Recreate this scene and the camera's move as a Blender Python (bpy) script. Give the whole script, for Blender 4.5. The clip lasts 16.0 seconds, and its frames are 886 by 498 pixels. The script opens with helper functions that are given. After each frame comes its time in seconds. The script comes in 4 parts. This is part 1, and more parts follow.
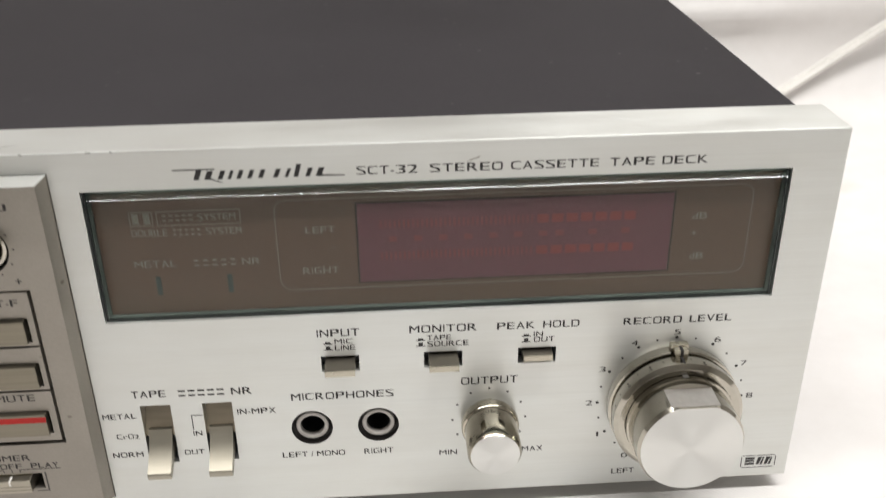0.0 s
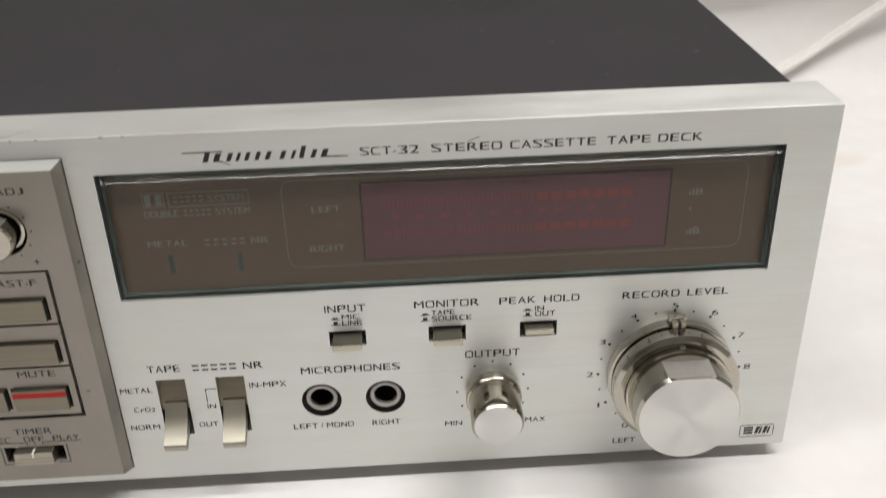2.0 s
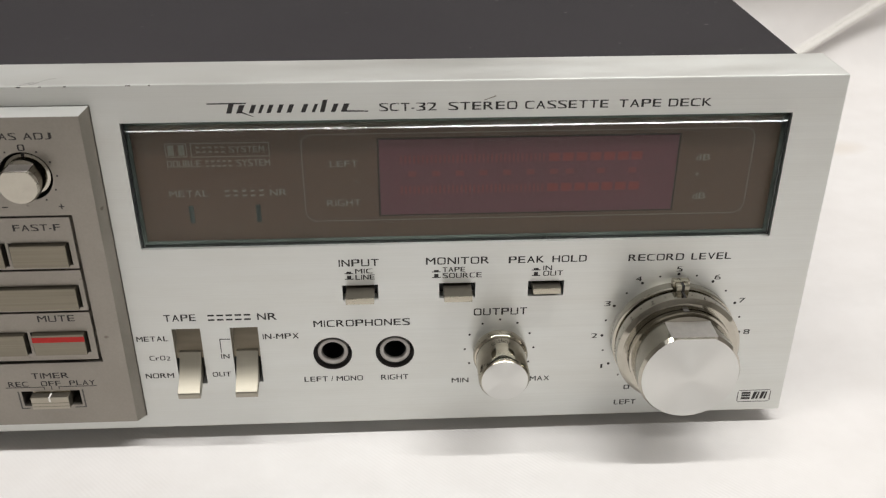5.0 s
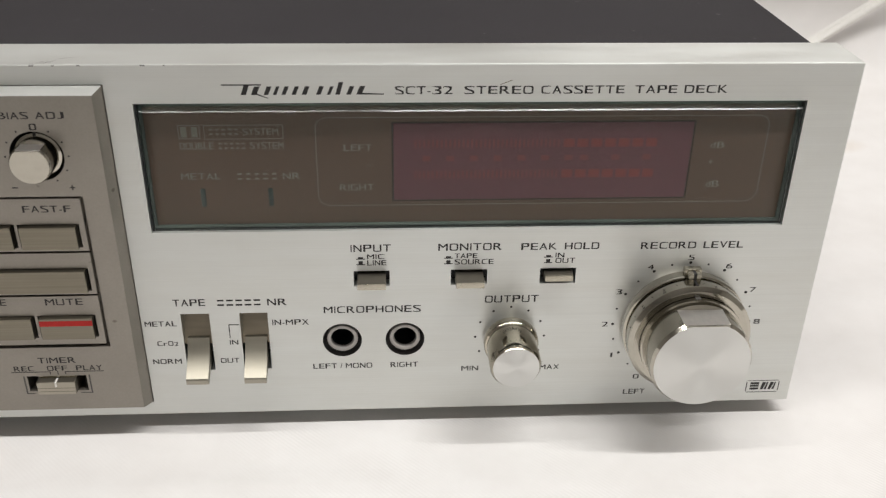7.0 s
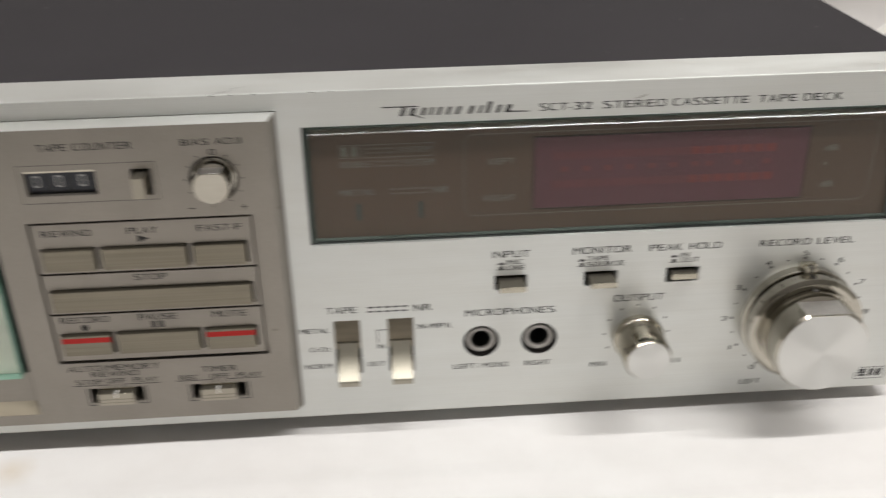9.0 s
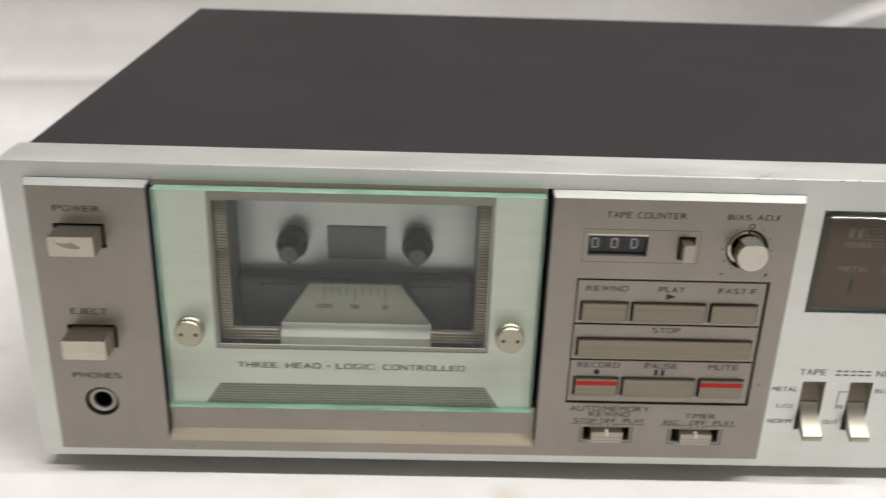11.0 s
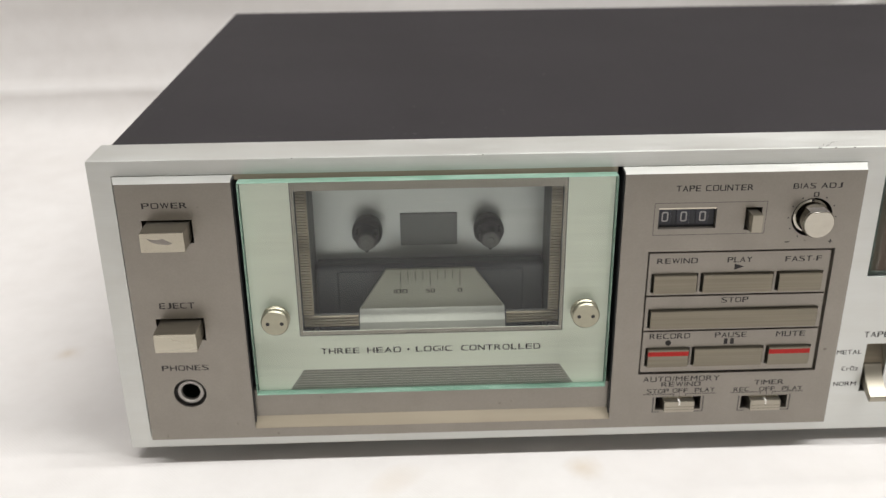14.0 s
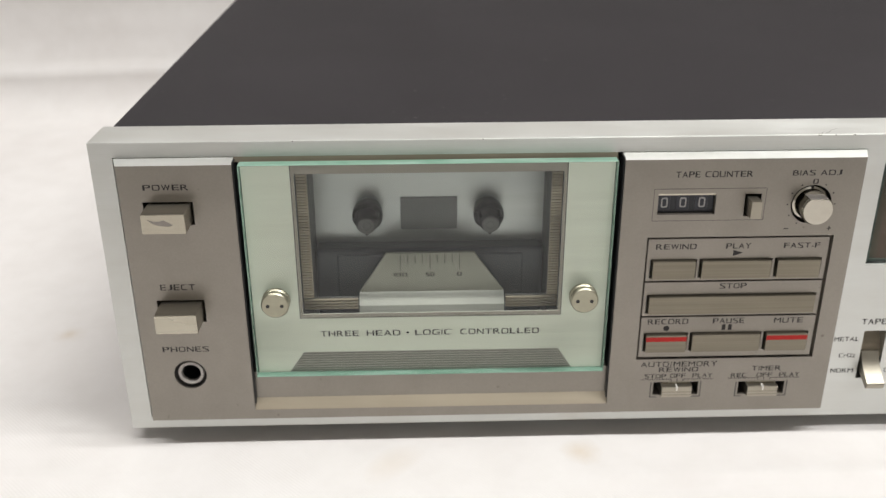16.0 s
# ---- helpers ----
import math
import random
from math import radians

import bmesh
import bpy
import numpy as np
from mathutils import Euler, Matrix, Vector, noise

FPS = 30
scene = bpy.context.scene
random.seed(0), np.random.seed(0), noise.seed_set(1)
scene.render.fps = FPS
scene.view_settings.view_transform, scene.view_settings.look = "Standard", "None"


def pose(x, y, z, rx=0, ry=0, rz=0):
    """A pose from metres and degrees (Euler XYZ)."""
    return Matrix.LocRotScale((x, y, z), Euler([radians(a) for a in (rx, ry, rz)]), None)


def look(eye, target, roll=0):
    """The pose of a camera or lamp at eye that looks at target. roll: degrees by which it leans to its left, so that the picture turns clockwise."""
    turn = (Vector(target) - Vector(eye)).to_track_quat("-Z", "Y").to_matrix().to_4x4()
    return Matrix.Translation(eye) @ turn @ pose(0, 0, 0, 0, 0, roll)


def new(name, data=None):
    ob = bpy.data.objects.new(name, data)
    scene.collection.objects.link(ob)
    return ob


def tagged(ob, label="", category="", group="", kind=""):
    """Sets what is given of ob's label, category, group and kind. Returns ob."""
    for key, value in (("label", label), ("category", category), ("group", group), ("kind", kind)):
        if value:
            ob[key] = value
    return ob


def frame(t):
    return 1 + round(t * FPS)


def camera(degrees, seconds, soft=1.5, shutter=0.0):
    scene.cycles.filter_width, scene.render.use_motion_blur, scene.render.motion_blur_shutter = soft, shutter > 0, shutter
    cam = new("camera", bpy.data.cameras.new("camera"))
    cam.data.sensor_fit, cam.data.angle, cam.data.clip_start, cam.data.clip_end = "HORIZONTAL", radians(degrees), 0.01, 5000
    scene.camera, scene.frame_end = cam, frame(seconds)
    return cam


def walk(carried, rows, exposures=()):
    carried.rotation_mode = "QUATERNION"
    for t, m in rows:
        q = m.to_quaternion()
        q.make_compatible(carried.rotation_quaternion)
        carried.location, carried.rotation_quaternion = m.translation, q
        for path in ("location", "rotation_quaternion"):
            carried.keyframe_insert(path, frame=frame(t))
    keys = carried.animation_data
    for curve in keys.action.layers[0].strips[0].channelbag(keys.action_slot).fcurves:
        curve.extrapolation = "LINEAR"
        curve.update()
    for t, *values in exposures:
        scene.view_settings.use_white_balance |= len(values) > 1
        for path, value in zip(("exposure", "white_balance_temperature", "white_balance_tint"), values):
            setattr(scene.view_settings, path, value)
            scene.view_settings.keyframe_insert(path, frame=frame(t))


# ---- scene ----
cam = camera(49.8, 16.0, soft=1.2, shutter=0.9)
cam.data.dof.use_dof = True
cam.data.dof.focus_distance, cam.data.dof.aperture_fstop = 0.252, 22.0
PATH = [
    (0, (0.3133, -0.2014, 0.1874), (0.3243, -0.0241, 0.0955), -0.6),
    (0.5, (0.3149, -0.2030, 0.1932), (0.3234, -0.0250, 0.1024), -1.3),
    (1, (0.3161, -0.2046, 0.1948), (0.3239, -0.0275, 0.1023), -1.8),
    (1.5, (0.3157, -0.2055, 0.1932), (0.3244, -0.0291, 0.0994), -1.7),
    (2, (0.3168, -0.2074, 0.1911), (0.3238, -0.0323, 0.0946), -1.7),
    (2.5, (0.3134, -0.2087, 0.1853), (0.3202, -0.0346, 0.0871), -1.4),
    (3, (0.3148, -0.2133, 0.1860), (0.3221, -0.0386, 0.0889), -0.8),
    (3.5, (0.3130, -0.2147, 0.1871), (0.3219, -0.0398, 0.0905), -0.4),
    (4, (0.3124, -0.2162, 0.1867), (0.3210, -0.0414, 0.0900), -0.3),
    (6.5, (0.3064, -0.2185, 0.1827), (0.3168, -0.0443, 0.0850), 0.9),
    (7, (0.3042, -0.2188, 0.1811), (0.3156, -0.0440, 0.0846), 1.0),
    (7.5, (0.3019, -0.2194, 0.1809), (0.3131, -0.0448, 0.0841), 1.0),
    (8, (0.2983, -0.2216, 0.1803), (0.3084, -0.0464, 0.0843), 0.9),
    (8.4, (0.2897, -0.2272, 0.1840), (0.2989, -0.0505, 0.0908), 0.3),
    (8.5, (0.2884, -0.2284, 0.1859), (0.2953, -0.0519, 0.0920), -0.1),
    (9, (0.2659, -0.2350, 0.1877), (0.2768, -0.0585, 0.0944), -1.0),
    (9.2, (0.2541, -0.2361, 0.1902), (0.2605, -0.0617, 0.0926), -2.6),
    (9.5, (0.2337, -0.2380, 0.1904), (0.2389, -0.0618, 0.0959), -1.1),
    (9.8, (0.2068, -0.2469, 0.1974), (0.2077, -0.0657, 0.1127), 0.0),
    (10, (0.1808, -0.2498, 0.1985), (0.1865, -0.0673, 0.1169), 2.2),
    (10.2, (0.1642, -0.2526, 0.2013), (0.1688, -0.0700, 0.1199), 2.6),
    (12.5, (0.0965, -0.2750, 0.2014), (0.1029, -0.0910, 0.1234), 0.2),
    (13, (0.0979, -0.2747, 0.2002), (0.1042, -0.0912, 0.1209), 0.2),
    (13.5, (0.0978, -0.2750, 0.2005), (0.1040, -0.0917, 0.1206), -0.0),
    (14, (0.0988, -0.2746, 0.1994), (0.1042, -0.0914, 0.1194), -0.6),
    (14.5, (0.0994, -0.2745, 0.2002), (0.1038, -0.0918, 0.1190), -0.5),
    (15, (0.0987, -0.2745, 0.1996), (0.1030, -0.0922, 0.1175), -0.6),
    (15.5, (0.1002, -0.2749, 0.1982), (0.1046, -0.0924, 0.1164), -0.4),
    (16, (0.0995, -0.2760, 0.1992), (0.1044, -0.0940, 0.1166), -0.2),
]
EXPOSURES = [(0.0, 0.0), (0.5, -0.23), (4.0, -0.29), (8.5, -0.30), (10.2, -0.17), (12.3, -0.08), (16.0, -0.08)]
walk(cam, [(t, look(eye, target, roll)) for t, eye, target, roll in PATH], EXPOSURES)

MM = 0.001

# ---------------------------------------------------------------- light
world = bpy.data.worlds.new("room_air")
world.use_nodes = True
world.node_tree.nodes["Background"].inputs[0].default_value = (1.0, 0.97, 0.93, 1)
world.node_tree.nodes["Background"].inputs[1].default_value = 0.03
scene.world = world


def ceiling_lamp(x, y, z, sx, sy, watts, colour):
    """A fluorescent tube under the ceiling, lying along x."""
    data = bpy.data.lights.new("ceiling_lamp_light", "AREA")
    data.shape, data.size, data.size_y = "RECTANGLE", sx, sy
    data.energy, data.color = watts, colour
    lamp = new("ceiling_lamp_light", data)
    lamp.matrix_world = look((x, y, z), (x, y, 0))
    return lamp


ceiling_lamp(-0.38, -0.31, 1.58, 1.24, 0.055, 12.4, (1.0, 0.98, 0.955))
ceiling_lamp(0.92, -0.31, 1.58, 1.24, 0.055, 25.8, (1.0, 0.985, 0.96))


# front fill added behind the camera, styled as daylight from an unseen window
fill_data = bpy.data.lights.new("added_front_fill", "AREA")
fill_data.shape, fill_data.size, fill_data.size_y, fill_data.energy, fill_data.color = "RECTANGLE", 1.7, 1.1, 4, (0.97, 0.985, 1.0)
front_fill = new("added_front_fill", fill_data)
front_fill.matrix_world = look((0.3, -2.56, 0.85), (0.15, 0, 0.1))


# ---------------------------------------------------------------- materials
def nodes_of(name):
    mat = bpy.data.materials.new(name)
    mat.use_nodes = True
    nt = mat.node_tree
    return mat, nt, nt.nodes["Principled BSDF"]


def link(nt, a, b):
    nt.links.new(a, b)


def coords(nt, scale):
    tc = nt.nodes.new("ShaderNodeTexCoord")
    mp = nt.nodes.new("ShaderNodeMapping")
    mp.inputs["Scale"].default_value = scale
    link(nt, tc.outputs["Object"], mp.inputs["Vector"])
    return mp.outputs["Vector"]


def noise_tex(nt, scale, detail=4.0, rough=0.6, stretch=(1, 1, 1)):
    n = nt.nodes.new("ShaderNodeTexNoise")
    n.inputs["Scale"].default_value = scale
    n.inputs["Detail"].default_value = detail
    n.inputs["Roughness"].default_value = rough
    link(nt, coords(nt, stretch), n.inputs["Vector"])
    return n.outputs["Fac"]


def ramp(nt, fac, stops):
    r = nt.nodes.new("ShaderNodeValToRGB")
    while len(r.color_ramp.elements) < len(stops):
        r.color_ramp.elements.new(0.5)
    for el, (p, c) in zip(r.color_ramp.elements, stops):
        el.position, el.color = p, (*c, 1)
    link(nt, fac, r.inputs["Fac"])
    return r.outputs["Color"]


def value_map(nt, fac, a, b):
    m = nt.nodes.new("ShaderNodeMapRange")
    m.inputs["From Min"].default_value, m.inputs["From Max"].default_value = 0.3, 0.7
    m.inputs["To Min"].default_value, m.inputs["To Max"].default_value = a, b
    link(nt, fac, m.inputs["Value"])
    return m.outputs["Result"]


def bump(nt, bsdf, fac, strength, dist):
    b = nt.nodes.new("ShaderNodeBump")
    b.inputs["Strength"].default_value = strength
    b.inputs["Distance"].default_value = dist
    link(nt, fac, b.inputs["Height"])
    link(nt, b.outputs["Normal"], bsdf.inputs["Normal"])


def mix_rgb(nt, fac, a, b, mode="MIX"):
    m = nt.nodes.new("ShaderNodeMix")
    m.data_type, m.blend_type = "RGBA", mode
    if isinstance(fac, float):
        m.inputs["Factor"].default_value = fac
    else:
        link(nt, fac, m.inputs["Factor"])
    for i, v in ((6, a), (7, b)):
        if isinstance(v, tuple):
            m.inputs[i].default_value = (*v, 1)
        else:
            link(nt, v, m.inputs[i])
    return m.outputs[2]


def tone(c, k):
    return tuple(min(1, v * k) for v in c)


def brushed(name, colour, rough, metal, streak=(6, 6, 900), var=0.06, bumpy=0.05, across=0.0):
    """Metal brushed along x, with slow smudges over the fine streaks."""
    mat, nt, b = nodes_of(name)
    fine = noise_tex(nt, 1.0, 3.0, 0.6, streak)
    slow = noise_tex(nt, 35.0, 4.0, 0.6, (0.5, 1.6, 2.6))
    c1 = ramp(nt, fine, [(0.3, tone(colour, 1 - var)), (0.7, tone(colour, 1 + var))])
    c2 = ramp(nt, slow, [(0.3, (0.915, 0.905, 0.89)), (0.65, (1, 1, 1))])
    link(nt, mix_rgb(nt, 1.0, c1, c2, "MULTIPLY"), b.inputs["Base Color"])
    link(nt, value_map(nt, slow, rough - 0.04, rough + 0.05), b.inputs["Roughness"])
    b.inputs["Metallic"].default_value = metal
    bump(nt, b, fine, bumpy, 0.0002)
    if across:
        # the grain runs along x, so the gloss spreads across it
        way = nt.nodes.new("ShaderNodeCombineXYZ")
        way.inputs[1].default_value = way.inputs[2].default_value = 0.7071
        link(nt, way.outputs[0], b.inputs["Tangent"])
        b.inputs["Anisotropic"].default_value = across
    return mat


def plain(name, colour, rough, metal=0.0, grain=900.0, var=0.08, bumpy=0.05, spec=0.5, specks=False):
    mat, nt, b = nodes_of(name)
    f = noise_tex(nt, grain, 3.0)
    g = noise_tex(nt, grain * 0.05, 3.0)
    c1 = ramp(nt, f, [(0.3, tone(colour, 1 - var)), (0.7, tone(colour, 1 + var))])
    c2 = ramp(nt, g, [(0.3, (0.92, 0.92, 0.92)), (0.7, (1, 1, 1))])
    base = mix_rgb(nt, 1.0, c1, c2, "MULTIPLY")
    if specks:
        dirt = noise_tex(nt, 230.0, 1.0)
        base = mix_rgb(nt, 1.0, base, ramp(nt, dirt, [(0.75, (1, 1, 1)), (0.80, (0.55, 0.52, 0.50))]), "MULTIPLY")
    link(nt, base, b.inputs["Base Color"])
    b.inputs["Roughness"].default_value = rough
    b.inputs["Metallic"].default_value = metal
    b.inputs["Specular IOR Level"].default_value = spec
    bump(nt, b, f, bumpy, 0.0002)
    return mat


def spun(name, colour, rough):
    """Turned metal, with its grain in circles about the knob's axis."""
    mat, nt, b = nodes_of(name)
    f = noise_tex(nt, 60.0, 2.0)
    link(nt, ramp(nt, f, [(0.3, tone(colour, 0.96)), (0.7, colour)]), b.inputs["Base Color"])
    b.inputs["Metallic"].default_value = 1.0
    b.inputs["Roughness"].default_value = rough
    b.inputs["Anisotropic"].default_value = 0.78
    b.inputs["Anisotropic Rotation"].default_value = 0.25
    tan = nt.nodes.new("ShaderNodeTangent")
    tan.direction_type, tan.axis = "RADIAL", "Y"
    link(nt, tan.outputs["Tangent"], b.inputs["Tangent"])
    return mat


def glass(name, colour, ior, rough=0.015):
    """Clear sheet glass: looks straight through, with Fresnel gloss on both faces."""
    mat, nt, b = nodes_of(name)
    nt.nodes.remove(b)
    clear = nt.nodes.new("ShaderNodeBsdfTransparent")
    clear.inputs["Color"].default_value = (*colour, 1)
    gloss = nt.nodes.new("ShaderNodeBsdfGlossy")
    gloss.inputs["Roughness"].default_value = rough
    fres = nt.nodes.new("ShaderNodeFresnel")
    fres.inputs["IOR"].default_value = ior
    mix = nt.nodes.new("ShaderNodeMixShader")
    link(nt, fres.outputs["Fac"], mix.inputs[0])
    link(nt, clear.outputs[0], mix.inputs[1])
    link(nt, gloss.outputs[0], mix.inputs[2])
    link(nt, mix.outputs[0], nt.nodes["Material Output"].inputs["Surface"])
    return mat


SPOT_A, SPOT_B = (-0.047, 0.076, 0.003), (0.153, -0.011, 0.003)


def cloth_material():
    mat, nt, b = nodes_of("white_twill")
    slow = noise_tex(nt, 5.0, 4.0, 0.55)
    mid = noise_tex(nt, 60.0, 4.0, 0.6)
    c1 = ramp(nt, slow, [(0.3, (0.79, 0.765, 0.75)), (0.7, (0.83, 0.815, 0.805))])
    c2 = ramp(nt, mid, [(0.3, (0.95, 0.945, 0.94)), (0.7, (1, 1, 1))])
    base = mix_rgb(nt, 1.0, c1, c2, "MULTIPLY")
    spots = noise_tex(nt, 16.0, 1.0, 0.4)
    stain = ramp(nt, spots, [(0.74, (1, 1, 1)), (0.80, (0.95, 0.92, 0.88))])
    base = mix_rgb(nt, 1.0, base, stain, "MULTIPLY")
    # two small brown spots on the sheet
    for place, size in ((SPOT_A, 0.0045), (SPOT_B, 0.0055)):
        far = nt.nodes.new("ShaderNodeVectorMath")
        far.operation = "DISTANCE"
        link(nt, coords(nt, (1, 1, 1)), far.inputs[0])
        far.inputs[1].default_value = place
        soft = nt.nodes.new("ShaderNodeMath")
        soft.operation = "MULTIPLY_ADD"
        link(nt, mid, soft.inputs[0])
        soft.inputs[1].default_value = size * 1.6
        link(nt, far.outputs["Value"], soft.inputs[2])
        base = mix_rgb(nt, 1.0, base, ramp(nt, soft.outputs[0], [(size * 0.5, (0.87, 0.80, 0.70)), (size * 2.0, (1, 1, 1))]), "MULTIPLY")
    link(nt, base, b.inputs["Base Color"])
    b.inputs["Roughness"].default_value = 0.9
    b.inputs["Specular IOR Level"].default_value = 0.2
    b.inputs["Sheen Weight"].default_value = 0.1
    wave = nt.nodes.new("ShaderNodeTexWave")
    wave.wave_type, wave.bands_direction = "BANDS", "DIAGONAL"
    wave.inputs["Scale"].default_value = 420.0
    wave.inputs["Distortion"].default_value = 0.6
    wave.inputs["Detail"].default_value = 1.0
    link(nt, coords(nt, (1, 1, 1)), wave.inputs["Vector"])
    bump(nt, b, wave.outputs["Fac"], 0.08, 0.0003)
    return mat


def vinyl_material():
    """Dark charcoal wrap of the case, finely grained, with some dust and a few faint scuffs."""
    mat, nt, b = nodes_of("charcoal_vinyl")
    fine = noise_tex(nt, 2200.0, 2.0)
    slow = noise_tex(nt, 14.0, 5.0, 0.6)
    dust = noise_tex(nt, 420.0, 0.0)
    scuff = noise_tex(nt, 70.0, 6.0, 0.75, (1, 0.5, 1))
    c = ramp(nt, slow, [(0.3, (0.0365, 0.0338, 0.0364)), (0.7, (0.0438, 0.0406, 0.0438))])
    c = mix_rgb(nt, 1.0, c, ramp(nt, fine, [(0.3, (0.85, 0.85, 0.85)), (0.7, (1, 1, 1))]), "MULTIPLY")
    d = ramp(nt, dust, [(0.835, (0, 0, 0)), (0.86, (0.045, 0.044, 0.042))])
    c = mix_rgb(nt, 1.0, c, d, "ADD")
    s = ramp(nt, scuff, [(0.66, (0, 0, 0)), (0.78, (0.025, 0.025, 0.025))])
    link(nt, mix_rgb(nt, 1.0, c, s, "ADD"), b.inputs["Base Color"])
    b.inputs["Roughness"].default_value = 0.62
    b.inputs["Specular IOR Level"].default_value = 0.07
    bump(nt, b, fine, 0.25, 0.0002)
    return mat


ALU = brushed("brushed_aluminium", (0.695, 0.706, 0.686), 0.40, 1.0, (4, 4, 3600), 0.026, 0.009, 0.8)
ALU_FRAME = brushed("painted_silver_frame", (0.74, 0.77, 0.665), 0.45, 0.0, (10, 10, 700), 0.04, 0.03)
GREY = plain("grey_anodised_panel", (0.292, 0.268, 0.236), 0.36, 0.75, 1600.0, 0.035, 0.03, specks=True)
KEY = brushed("warm_grey_key", (0.222, 0.201, 0.158), 0.33, 0.9, (14, 8, 1500), 0.11, 0.03)
NICKEL = brushed("nickel_button", (0.47, 0.44, 0.365), 0.25, 1.0, (10, 10, 500), 0.04, 0.02)
CHROME = plain("polished_nickel", (0.50, 0.462, 0.385), 0.12, 1.0, 500.0, 0.03, 0.0)
TURNED = spun("turned_aluminium", (0.70, 0.70, 0.68), 0.46)
DULL = plain("dull_nickel", (0.48, 0.455, 0.43), 0.45, 0.35, 500.0, 0.06, 0.02)
BRONZE = brushed("satin_drum", (0.22, 0.20, 0.165), 0.38, 0.9, (8, 8, 300), 0.05, 0.02)
BAYWALL = plain("black_bay_wall", (0.045, 0.048, 0.055), 0.5)
# tan is deepened with the warm reflection on the door sill
LEDGE = brushed("warm_tinted_satin", (0.39, 0.34, 0.262), 0.5, 0.2, (8, 8, 300), 0.05, 0.02)
GREYTIP = plain("dark_grey_plastic", (0.12, 0.12, 0.12), 0.4)
COLLAR = plain("dark_bronze_collar", (0.022, 0.019, 0.018), 0.4, 0.2)
KNOB = plain("satin_knob_metal", (0.47, 0.444, 0.385), 0.13, 1.0, 500.0, 0.04, 0.0)
LEVERM = brushed("satin_lever_metal", (0.37, 0.346, 0.288), 0.40, 1.0, (10, 10, 500), 0.05, 0.03)
DRUM = brushed("bronze_drum_metal", (0.33, 0.285, 0.22), 0.42, 0.9, (60, 8, 400), 0.12, 0.03)
# paler than the knob metal: the flats' ceiling light is put into this colour
FLAT_LIT = plain("ceiling_lit_flat_metal", (0.68, 0.65, 0.625), 0.42, 1.0, 700.0, 0.05, 0.02)
METER_SHADE = plain("meter_recess_shade", (0.032, 0.019, 0.017), 0.4)
SCREW = plain("greenish_nickel", (0.40, 0.385, 0.30), 0.40, 0.95, 500.0, 0.05, 0.02)
RIBGREY = plain("rib_grey", (0.20, 0.195, 0.175), 0.45, 0.4)
SIDE = brushed("satin_button_side", (0.40, 0.37, 0.31), 0.36, 0.95, (8, 300, 8), 0.05, 0.02)
BLACK = plain("black_plastic", (0.012, 0.012, 0.013), 0.45)
# lifted and blued to carry the reflected haze of the door glass
DARK = plain("hazed_bay_plastic", (0.062, 0.070, 0.084), 0.45)
INK = plain("printed_ink", (0.013, 0.011, 0.011), 0.6, var=0.2)
INK_SOFT = plain("printed_grey_ink", (0.07, 0.065, 0.06), 0.6, var=0.2)
PALE_INK = plain("pale_display_print", (0.180, 0.165, 0.143), 0.6)
RED = plain("red_stripe", (0.42, 0.017, 0.014), 0.5, spec=0.25)
VINYL = vinyl_material()
CLOTH = cloth_material()
CORD = plain("white_cord_vinyl", (0.78, 0.76, 0.72), 0.45)
RUBBER = plain("black_rubber", (0.02, 0.02, 0.02), 0.8)
CREAM = plain("cream_scale_plate", (0.34, 0.34, 0.285), 0.45, 0.2)
# Board, window, segments: the glass's reflected haze is mixed into these colours.
BOARD = plain("hazed_brown_board", (0.098, 0.060, 0.042), 0.4, bumpy=0.0)
REDWIN = plain("hazed_red_window", (0.112, 0.041, 0.054), 0.4, bumpy=0.0)
SEG = plain("red_meter_segment", (0.185, 0.041, 0.041), 0.4, bumpy=0.0)
SEG_DIM = plain("dim_red_meter_tick", (0.168, 0.045, 0.048), 0.4, bumpy=0.0)
SLIT = plain("green_grey_slit", (0.030, 0.043, 0.040), 0.3)
GREYWIN = plain("smoked_grey_window", (0.12, 0.128, 0.130), 0.3, bumpy=0.0)
CLEAR = glass("clear_glass", (0.98, 0.992, 0.98), 1.38)
BEVEL = glass("polished_bevel_glass", (0.74, 0.84, 0.79), 1.45)
SMOKE = glass("display_glass", (0.98, 0.99, 0.975), 1.14)
ARRIS = glass("ground_glass_arris", (0.80, 0.88, 0.85), 1.45, 0.12)
EDGE, _nt, _b = nodes_of("green_glass_edge")
_f = noise_tex(_nt, 60.0, 3.0, 0.6, (1, 4, 4))
link(_nt, ramp(_nt, _f, [(0.3, (0.17, 0.33, 0.245)), (0.7, (0.33, 0.49, 0.405))]), _b.inputs["Base Color"])
_b.inputs["Roughness"].default_value = 0.15
EDGE_DARK, _nt, _b = nodes_of("dark_green_glass_edge")
_f = noise_tex(_nt, 40.0, 3.0, 0.6, (1, 4, 4))
link(_nt, ramp(_nt, _f, [(0.3, (0.060, 0.071, 0.065)), (0.7, (0.115, 0.136, 0.126))]), _b.inputs["Base Color"])
_b.inputs["Roughness"].default_value = 0.06
WALL = plain("matt_wall_paint", (0.72, 0.70, 0.66), 0.8, grain=60.0)
CEIL = plain("white_ceiling_paint", (0.78, 0.77, 0.75), 0.85, grain=60.0)
FLOORM = plain("dark_floor", (0.12, 0.09, 0.07), 0.6, grain=40.0)


